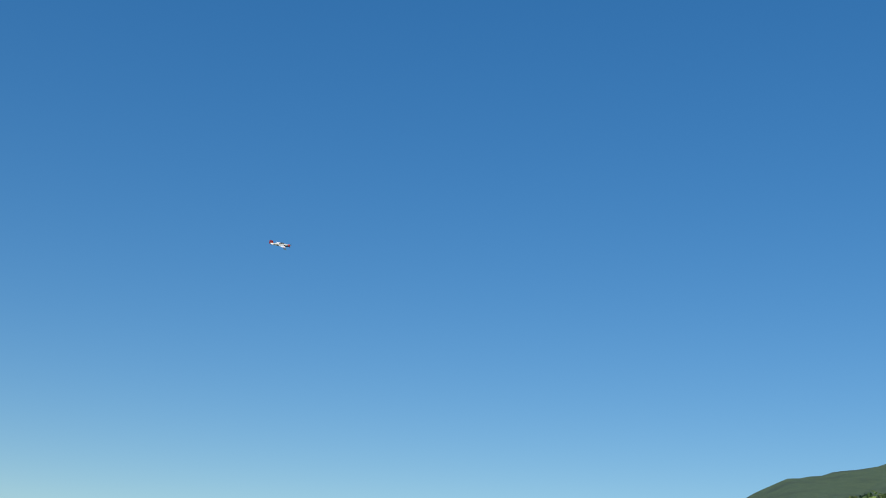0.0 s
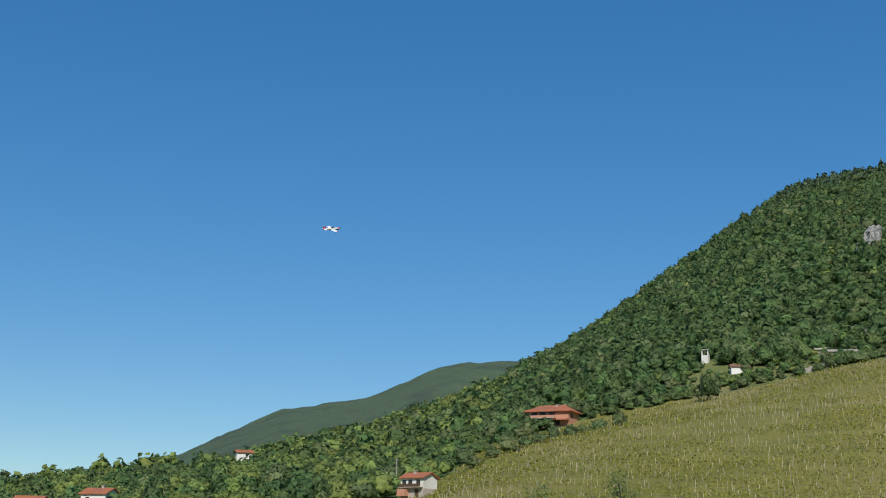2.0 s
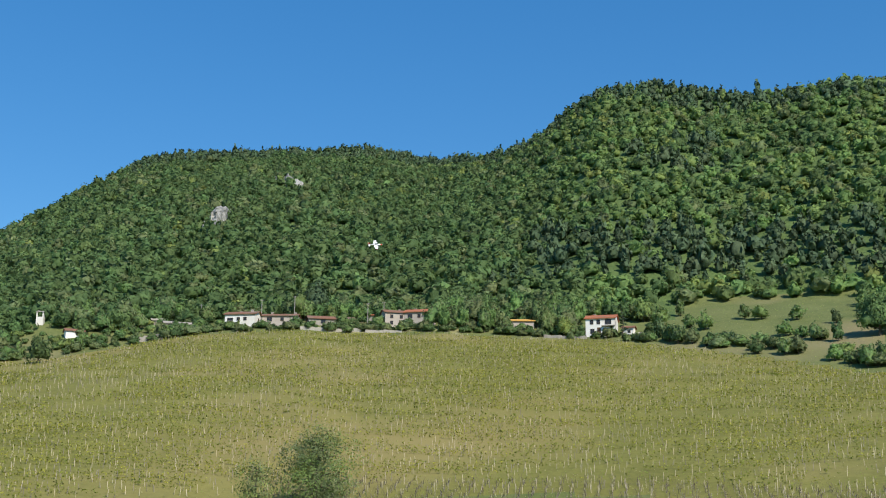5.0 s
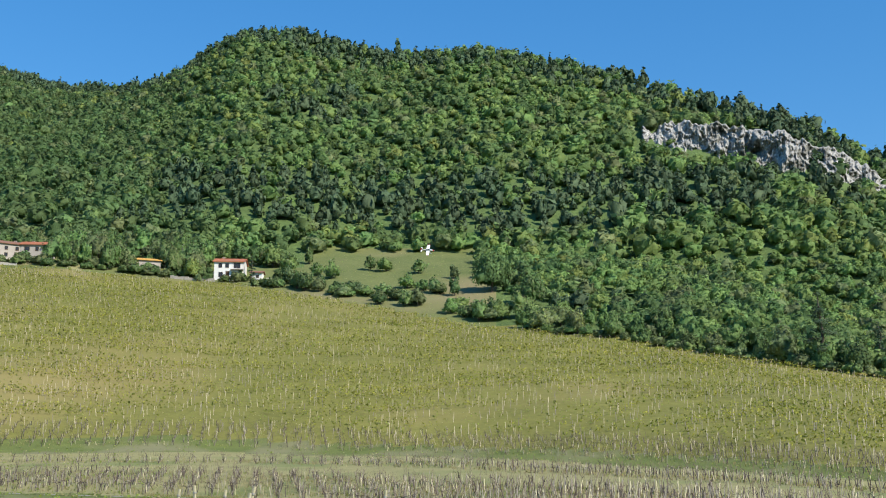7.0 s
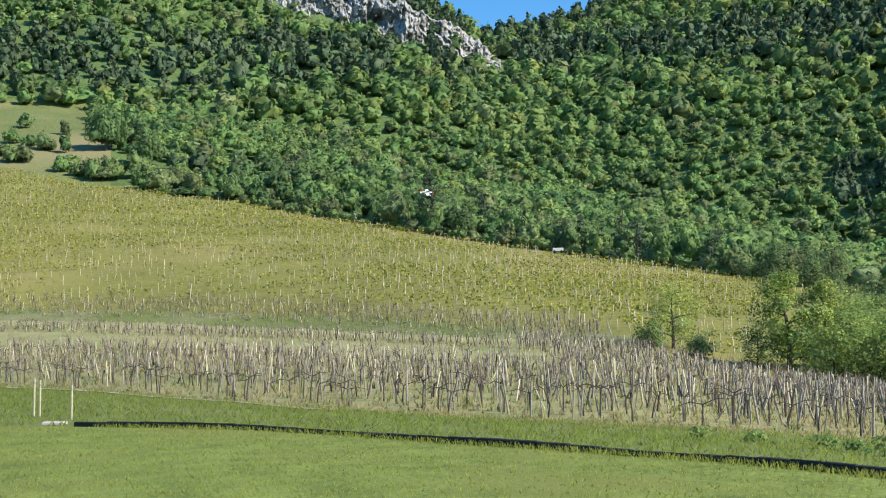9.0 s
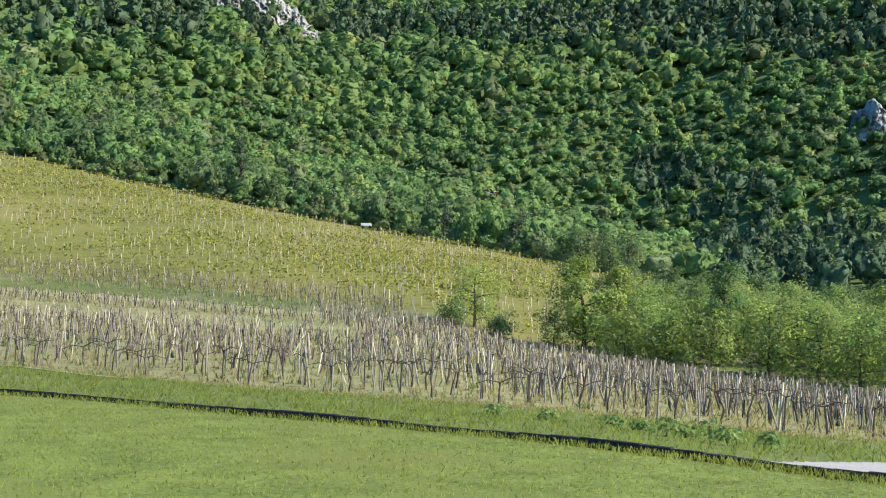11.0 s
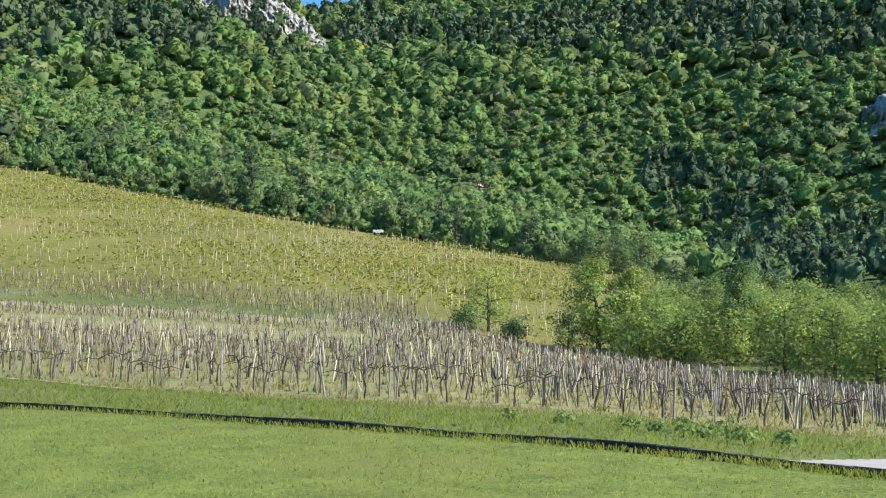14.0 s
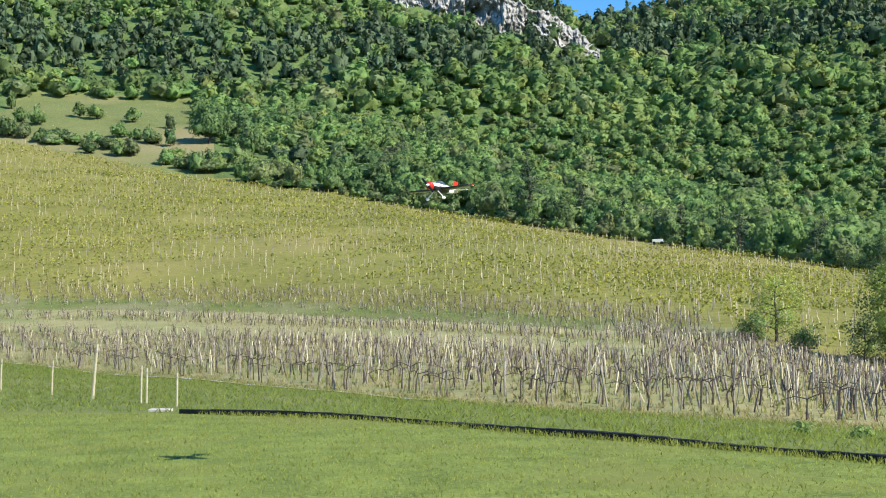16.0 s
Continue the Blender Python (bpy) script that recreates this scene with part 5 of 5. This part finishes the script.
    # about the farms
    for k in range(104):
        az = -49.5 + 42 * (k / 104) + q.uniform(-0.3, 0.3)
        if min(abs(az - a) for a in (-44.6, -28.1, -26.3, -20.6, -19.6, -10.6, -9.1)) < 0.75:
            continue
        d = along(EDGE, 1, az) + q.choice([5, 8, 26, 38, 46]) + q.uniform(0, 5)
        h = q.uniform(2.8, 6.0) if d < along(EDGE, 1, az) + 18 else q.uniform(6, 11)
        T("tree", az, d, h, h * q.uniform(0.8, 1.2), [LEAF[[3, 1, 5, 0][k % 4]], LEAF[[1, 3][k % 2]]], "garden tree or hedge bush beside the farms", clumps=480, leaf=0.55, seed=400 + k, foot=0.03, group="trees about the farms")
    for k in range(150):
        az = -49 + 41 * (k / 150) + q.uniform(-0.2, 0.2)
        if -46 < az < -43.2 or q.random() < 0.12:
            continue
        h = q.uniform(1.8, 4.4)
        T("bush", az, along(EDGE, 1, az) + q.uniform(2, 9), h, h * q.uniform(1.1, 1.9), [LEAF[[3, 5, 1][k % 3]], LEAF[3]], "unkempt hedge bush above the vines", "bush", clumps=280, leaf=0.5, seed=700 + k, foot=0.02, group="hedge above the vines")
    for k in range(60):
        az = -39 + 31 * (k / 60) + q.uniform(-0.2, 0.2)
        h = q.uniform(6, 11)
        T("tree", az, along(EDGE, 1, az) + q.uniform(30, 47), h, h * q.uniform(0.8, 1.15), [LEAF[[1, 5, 3, 0][k % 4]], LEAF[[5, 1][k % 2]]], "full green tree behind the farms", clumps=480, leaf=0.65, seed=800 + k, foot=0.04, group="trees behind the farms")
    T("tree", -24.6, 432, 15, 12, LEAF[4], "very dark round conifer behind the farm", clumps=1000, leaf=0.6, seed=15, foot=0.05)
    T("conifer", -9.55, 381, 10, 4.5, LEAF[4], "dark conifer in front of a white house", shape="pine", clumps=700, leaf=0.4, seed=16, foot=0.05)
    T("tree", -12.4, 383, 7.5, 7.5, [LEAF[2], LEAF[0]], "bright yellow-green garden tree", clumps=900, leaf=0.45, seed=17, foot=0.04)
    for k in range(18):
        az = -38.5 + 1.9 * (k / 18) + q.uniform(-0.1, 0.1)
        tree("bush", az, along(EDGE, 1, az) + q.uniform(4, 34), q.uniform(1.3, 2.4), q.uniform(2.5, 4.5), [LEAF[[3, 1, 5][k % 3]], LEAF[3]], "low scrub round the chapel", "bush", clumps=160, leaf=0.45, seed=1800 + k, foot=0.02, group="scrub round the chapel")
    T("tree", -37.5, 378, 9.5, 9.0, [LEAF[5], LEAF[1]], "dark leafy tree below the chapel tower", clumps=700, leaf=0.5, seed=20, foot=0.03)
    for k in range(130):
        az = -39.5 + 11 * (k / 130) + q.uniform(-0.3, 0.3)
        if abs(az + 37.55) < 0.8:
            continue
        h = q.uniform(1.6, 4.2)
        T("bush", az, along(EDGE, 1, az) + q.uniform(3, 48), h, h * q.uniform(1.1, 2.0), [LEAF[[3, 0, 1, 5, 2][k % 5]], LEAF[3]], "scrub on the terraces among the huts", "bush", clumps=180, leaf=0.5, seed=1000 + k, foot=0.02, group="scrub among the huts")
    for k in range(26):
        az = -18.7 + 7.2 * (k / 26) + q.uniform(-0.15, 0.15)
        if abs(az + 14.6) < 0.55:
            continue
        h = q.uniform(6.0, 12.5)
        T("tree", az, along(EDGE, 1, az) + q.uniform(7, 26), h, h * q.uniform(0.65, 0.95), [LEAF[[1, 0, 5, 3][k % 4]], LEAF[[3, 1][k % 2]]], "tall leafy tree between the farmhouses", clumps=460, leaf=0.55, seed=1200 + k, foot=0.03, group="trees between the farmhouses")
    for az, r_, h, w_ in ((-21.6, 399, 5.0, 6.5), (-20.1, 396, 3.6, 5.0), (-18.9, 397, 9.5, 8.0), (-27.2, 398, 3.4, 6.0), (-25.6, 399, 4.2, 6.5), (-23.3, 402, 5.5, 7.5), (-11.9, 384, 6.5, 5.5), (-8.0, 378, 6.0, 6.5), (-7.3, 370, 5.0, 6.5)):
        T("tree", az, r_, h, w_, [LEAF[1], LEAF[3]], "leafy garden tree half hiding a farmhouse", clumps=420, leaf=0.5, seed=int(1300 - az * 10), foot=0.03, group="garden trees before the farmhouses")
    # in the foreground of the slope
    T("bush", -24.4, 164, 10.8, 15.0, [LEAF[3], LEAF[3], LEAF[2]], "large round olive-green shrub in the vineyard", "bush", clumps=5000, leaf=0.42, seed=18, foot=0.03)
    T("bush", -27.2, 162, 7.0, 8, [LEAF[3], LEAF[2]], "smaller shrub beside a larger one", "bush", clumps=1100, leaf=0.36, seed=19, foot=0.03)
    for k, (az, d, h, w_) in enumerate(((-41.6, 122, 7.6, 5.2), (-42.9, 124, 6.0, 5.0), (-45.3, 126, 6.4, 5.5), (-46.3, 128, 6.0, 5.5), (-48.5, 130, 4.4, 6), (-50.6, 132, 4.0, 6), (-52.8, 134, 3.8, 6), (-55, 136, 3.8, 6), (-39.6, 124, 4.6, 4.2), (-33.2, 118, 3.2, 2.6), (-31.0, 119, 3.0, 3.4), (-49.6, 118, 3.8, 6), (-52, 119, 3.6, 6))):
        T("bush", az, d, h * 1.2, w_ * 1.25, [LEAF[[2, 3][k % 2]], LEAF[3]], "yellow-green willow-like bush in rough grass", "bush", shape="poplar" if k in (0, 2, 8) else "round", clumps=1200, leaf=0.32, seed=500 + k, foot=0.03, group="bushes below the slope")
    for k in range(10):
        az = -48.6 + 0.75 * k + q.uniform(-0.2, 0.2)
        T("bush", az, 290 + 6 * k, q.uniform(3, 5.5), q.uniform(4, 7), [LEAF[3], LEAF[5]], "scrub on the vineyard's lower corner", "bush", clumps=420, leaf=0.45, seed=600 + k, foot=0.03, group="scrub at the vineyard's corner")


# ---- cliffs ----
def crag(name, az0, az1, tops, bots, label, deep=14.0, seed=1.0):
    """A limestone face: upright ribs and ledges, rising out of the slope between two elevations."""
    na, nh = max(12, int((az1 - az0) * 30)), 34
    vs = []
    for i in range(na + 1):
        u = i / na
        az = az0 + (az1 - az0) * u
        et, eb = np.interp(u, np.linspace(0, 1, len(tops)), tops), np.interp(u, np.linspace(0, 1, len(bots)), bots)
        rag = noise.noise((az * 1.3, 0.0, seed + 40)) + 0.5 * noise.noise((az * 5.0, 0.0, seed + 41))
        sill = eb
        et, eb = et + 0.35 * rag, eb + 0.25 * noise.noise((az * 2.5, 3.3, seed))
        ds = np.linspace(330, 1060, 500)
        x, y = polar(np.full(500, az), ds)
        el = np.degrees(np.arctan2(ground_at(x, y) - 1.7, ds))
        k = int(np.argmax(el > sill)) or 499
        d0 = ds[k]
        for j in range(nh + 1):
            w = j / nh
            e = eb - 0.25 + (et - eb + 0.25) * w
            d = d0 + 0.035 * d0 * w - 4
            wa = az + 0.22 * noise.noise((az * 2.3, e * 2.1, seed + 3.3)) + 0.1 * noise.noise((az * 7.0, e * 6.0, seed + 5.7))
            we = e + 0.3 * noise.noise((az * 1.9, e * 2.7, seed + 6.4))
            n = sum((0.5 - 2 * abs(noise.noise((wa * 1.2 * k, we * 0.75 * k, seed + 0.37 * k)))) / k ** 0.6 for k in (2.1, 4.3, 8.9, 13.7))
            n -= 0.9 * max(0.0, noise.noise((az * 1.1 + 5, e * 1.3, seed + 21.3)))    # caves and gullies
            n += 0.16 * (((e * 3.1 + 1.5 * noise.noise((az * 1.2, e, seed + 8))) % 1.0) - 0.5)    # ledges
            n += 1.2 * noise.noise((az * 0.9, e * 1.1, seed + 30.2))
            d += -n * deep * 0.4 + (deep if j in (0, nh) or i in (0, na) else 0)
            vs.append((*polar(az, d), 1.7 + d * math.tan(radians(e))))
    i, j = np.meshgrid(np.arange(na), np.arange(nh), indexing="ij")
    f = np.stack([i * (nh + 1) + j, (i + 1) * (nh + 1) + j, (i + 1) * (nh + 1) + j + 1, i * (nh + 1) + j + 1], -1).reshape(-1, 4)
    return tagged(new(name, mesh_of(name, vs, f, [M_ROCK])), label, "cliff")


def build_rocks():
    crag("cliff", 9.8, 21.4, (16.8, 17.0, 16.7, 16.1, 15.2, 13.5), (16.0, 15.6, 15.0, 14.4, 13.7, 12.9), "grey-white limestone cliff with upright ribs above the wood", 16, 1.0)
    crag("crag", -30.5, -28.9, (14.4, 15.4, 15.3), (14.1, 14.2, 14.9), "pale limestone outcrop on the wooded slope", 9, 5.0)
    crag("crag", -27.1, -25.3, (16.9, 17.1, 16.6), (16.6, 16.4, 16.4), "pale limestone outcrop near the hilltop", 9, 9.0)
    crag("crag", -31.6, -30.4, (13.6, 14.0), (13.4, 13.7), "small pale scree below an outcrop", 6, 12.0)
    crag("crag", 46.9, 48.9, (9.6, 10.2, 9.3), (8.5, 8.4, 8.3), "grey limestone crag among trees", 9, 15.0)


# ---- the model aeroplane ----
M_PWHITE = plain("glossy_white_film", (0.80, 0.80, 0.79), 0.25, 0.0, 0.03)
M_PRED = plain("glossy_red_film", (0.62, 0.035, 0.02), 0.3, 0.0, 0.05)
M_PBLACK = plain("glossy_black_film", (0.02, 0.02, 0.022), 0.3, 0.0, 0.05)
M_CANOPY = plain("smoked_canopy", (0.06, 0.08, 0.10), 0.08, 0.0, 0.05)


def loft(sections, sides=14):
    """A body from cross-sections along x: (x, centre height, half width, half height)."""
    bm = bmesh.new()
    rings = []
    for x, z, w, h in sections:
        rings.append([bm.verts.new((x, w * math.cos(6.2832 * s / sides), z + h * math.sin(6.2832 * s / sides))) for s in range(sides)])
    for a, b in zip(rings, rings[1:]):
        for s in range(sides):
            bm.faces.new((a[s], a[(s + 1) % sides], b[(s + 1) % sides], b[s]))
    bm.faces.new(rings[0][::-1])
    bm.faces.new(rings[-1])
    bmesh.ops.recalc_face_normals(bm, faces=bm.faces)
    for f in bm.faces:
        f.smooth = True
    return bm


def aerofoil(root, tip, vertical=False, under=None):
    """A wing panel between two ribs: (x of the leading edge, span position, height, chord, thickness)."""
    prof = [(0, 0), (0.06, 0.55), (0.25, 1.0), (0.6, 0.7), (1.0, 0.05), (1.0, -0.05), (0.6, -0.7), (0.25, -1.0), (0.06, -0.55)]
    bm = bmesh.new()
    rings = []
    for x, s, z, c, t in (root, tip):
        rings.append([bm.verts.new((x - p * c, s if not vertical else q * t / 2, z + q * t / 2 if not vertical else z + s)) for p, q in prof])
    n = len(prof)
    for k in range(n):
        f = bm.faces.new((rings[0][k], rings[0][(k + 1) % n], rings[1][(k + 1) % n], rings[1][k]))
        # the black below is dark film with the underside's shade coloured in
        if under is not None and (k >= 5 or k == 0):
            f.material_index = 1
    bm.faces.new(rings[0])
    bm.faces.new(rings[1][::-1])
    bmesh.ops.recalc_face_normals(bm, faces=bm.faces)
    return bm


def build_plane():
    t = thing("model_aeroplane", Matrix.Identity(4), "white aerobatic model aeroplane with red nose and tail", "model plane")
    part("fuselage", loft([(0.30, 0, 0.048, 0.05), (0.2, 0, 0.055, 0.06), (0.05, 0, 0.055, 0.07), (-0.15, 0.005, 0.045, 0.065), (-0.35, 0.012, 0.025, 0.045), (-0.52, 0.02, 0.008, 0.025)]), M_PWHITE, t)
    part("belly_band", loft([(0.297, -0.012, 0.051, 0.044), (0.2, -0.012, 0.058, 0.053), (0.05, -0.010, 0.058, 0.064), (-0.12, -0.004, 0.048, 0.06), (-0.2, 0.0, 0.04, 0.05)]), M_PBLACK, t, "black band round the fuselage")
    part("cowling", loft([(0.385, 0, 0.03, 0.032), (0.37, 0, 0.05, 0.052), (0.298, 0, 0.052, 0.056)]), M_PRED, t, "red engine cowling")
    part("spinner", loft([(0.44, 0, 0.003, 0.003), (0.42, 0, 0.016, 0.016), (0.386, 0, 0.024, 0.024)], 10), M_PWHITE, t)
    part("canopy", loft([(0.14, 0.055, 0.006, 0.006), (0.08, 0.07, 0.033, 0.03), (-0.02, 0.075, 0.036, 0.038), (-0.13, 0.06, 0.02, 0.02), (-0.18, 0.055, 0.004, 0.006)]), M_CANOPY, t, "smoked bubble canopy")
    for s in (-1, 1):
        w = part("wing", aerofoil((0.12, s * 0.045, -0.015, 0.25, 0.036), (0.075, s * 0.48, 0.0, 0.15, 0.02), under=1), [M_PWHITE, M_PBLACK], t, "white wing, its underside black with dark film and shade")
        part("wing_tip", aerofoil((0.07, s * 0.4805, 0.0005, 0.142, 0.022), (0.05, s * 0.50, 0.001, 0.10, 0.01), under=1), [M_PRED, M_PBLACK], w, "red wing tip, its underside black with dark film and shade")
        part("aileron", aerofoil((-0.105, s * 0.10, -0.012, 0.05, 0.012), (-0.066, s * 0.47, 0.0, 0.035, 0.008)), M_PWHITE, w)
        part("tailplane", aerofoil((-0.38, s * 0.012, 0.022, 0.13, 0.012), (-0.42, s * 0.19, 0.022, 0.09, 0.008)), [M_PWHITE], t)
        leg = part("landing_leg", tube([(0.16, s * 0.03, -0.05), (0.17, s * 0.12, -0.15)], [0.009, 0.007], 5), M_PWHITE, t)
        part("wheel_fairing", loft([(0.225, -0.165, 0.004, 0.004), (0.2, -0.165, 0.017, 0.024), (0.15, -0.16, 0.016, 0.02), (0.10, -0.155, 0.003, 0.004)], 8), M_PWHITE, leg, "white wheel fairing").location.y = s * 0.125
    part("fin", aerofoil((-0.36, 0.0, 0.03, 0.12, 0.012), (-0.43, 0.135, 0.03, 0.08, 0.008), vertical=True), M_PRED, t, "red fin")
    part("rudder", aerofoil((-0.482, -0.02, 0.03, 0.08, 0.012), (-0.512, 0.135, 0.03, 0.06, 0.006), vertical=True), M_PRED, t, "red rudder")
    pr = part("propeller", boxed(-0.004, -0.014, -0.13, 0.004, 0.014, 0.13, m=pose(0.40, 0, 0, 38, 0, 0)), M_PBLACK, t, "black two-bladed propeller")
    part("tail_wheel", tube([(-0.47, -0.006, -0.03), (-0.47, 0.006, -0.03)], [0.014, 0.014], 8), M_TYRE, t)
    return t


plane = build_plane()
for o in plane.children_recursive:
    o.data.transform(Matrix.Scale(0.873, 4))
    o.location *= 0.873
build_houses()
build_walls()
build_chapel()
build_poles()
car(-21.75, 137, -62, M_BLUEGREY, "blue-grey off-road car parked by the vineyard track")
car(-22.95, 139, -58, M_SILVER, "silver estate car parked by the vineyard track")
build_trailer()
build_rocks()
build_trees()
upper_vineyard()
lower_vineyard()
grass()
edging()
farm_track()
fence_posts()
weeds()


def motions():
    """The aeroplane's flight: seconds, azimuth, elevation, distance from the camera, bank to its right.
    Its nose stands a little above its way."""
    way = [
        (0, -83.09, 16.52, 52, 28), (0.5, -76.21, 15.55, 54, 30), (1, -69.27, 15.35, 56, 30), (1.5, -62.3, 15.62, 58, 30), (2, -56.02, 15.55, 61, 30),
        (2.5, -49.7, 15.25, 64, 28), (3, -43.46, 15.1, 67, 22), (3.5, -37.65, 14.96, 70, 20), (4, -32.14, 14.73, 73, 30), (4.5, -26.93, 14.31, 76, 42),
        (4.7, -24.85, 14.13, 77, 45), (5.4, -17.6, 13.35, 79, 52), (6.1, -10.1, 12.4, 80, 55), (6.8, -2.88, 11.42, 80, 58), (7, -0.87, 11.06, 80, 58),
        (7.5, 4.03, 10.06, 79, 52), (8, 8.89, 9.08, 78, 46), (8.5, 13.37, 8.09, 77, 38), (9, 17.67, 7.13, 77, 32), (9.5, 21.6, 6.53, 78, 20),
        (10, 25.0, 6.2, 80, 5), (10.7, 29.0, 6.0, 83, -20), (11.4, 31.4, 6.0, 82, -30), (12.3, 32.25, 6.14, 70, -8), (12.5, 32.3, 6.25, 66.5, -5),
        (13, 31.92, 6.45, 57, -10), (13.5, 30.88, 6.35, 47, -4), (14, 29.0, 6.43, 38, -10), (14.5, 26.71, 6.67, 30.5, 1), (15, 23.09, 6.85, 25, -19),
        (15.5, 18.92, 7.1, 20.5, -13), (16, 13.51, 6.93, 16.6, 3)]
    pts = []
    for t, az, el, d, _ in way:
        d *= 0.873
        a, e = radians(az), radians(el)
        pts.append(Vector(EYE) + d * Vector((math.sin(a) * math.cos(e), math.cos(a) * math.cos(e), math.sin(e))))
    rows = []
    for k, (t, *_, bank) in enumerate(way):
        i, j = max(0, k - 1), min(len(way) - 1, k + 1)
        d = (pts[j] - pts[i]).normalized()
        right = d.cross(Vector((0, 0, 1))).normalized()
        up = right.cross(d)
        turn = Matrix((d, -right, up)).transposed().to_4x4() @ pose(0, 0, 0, bank, -8, 0)
        rows.append((t, Matrix.Translation(pts[k]) @ turn))
    walk(plane, rows)


motions()
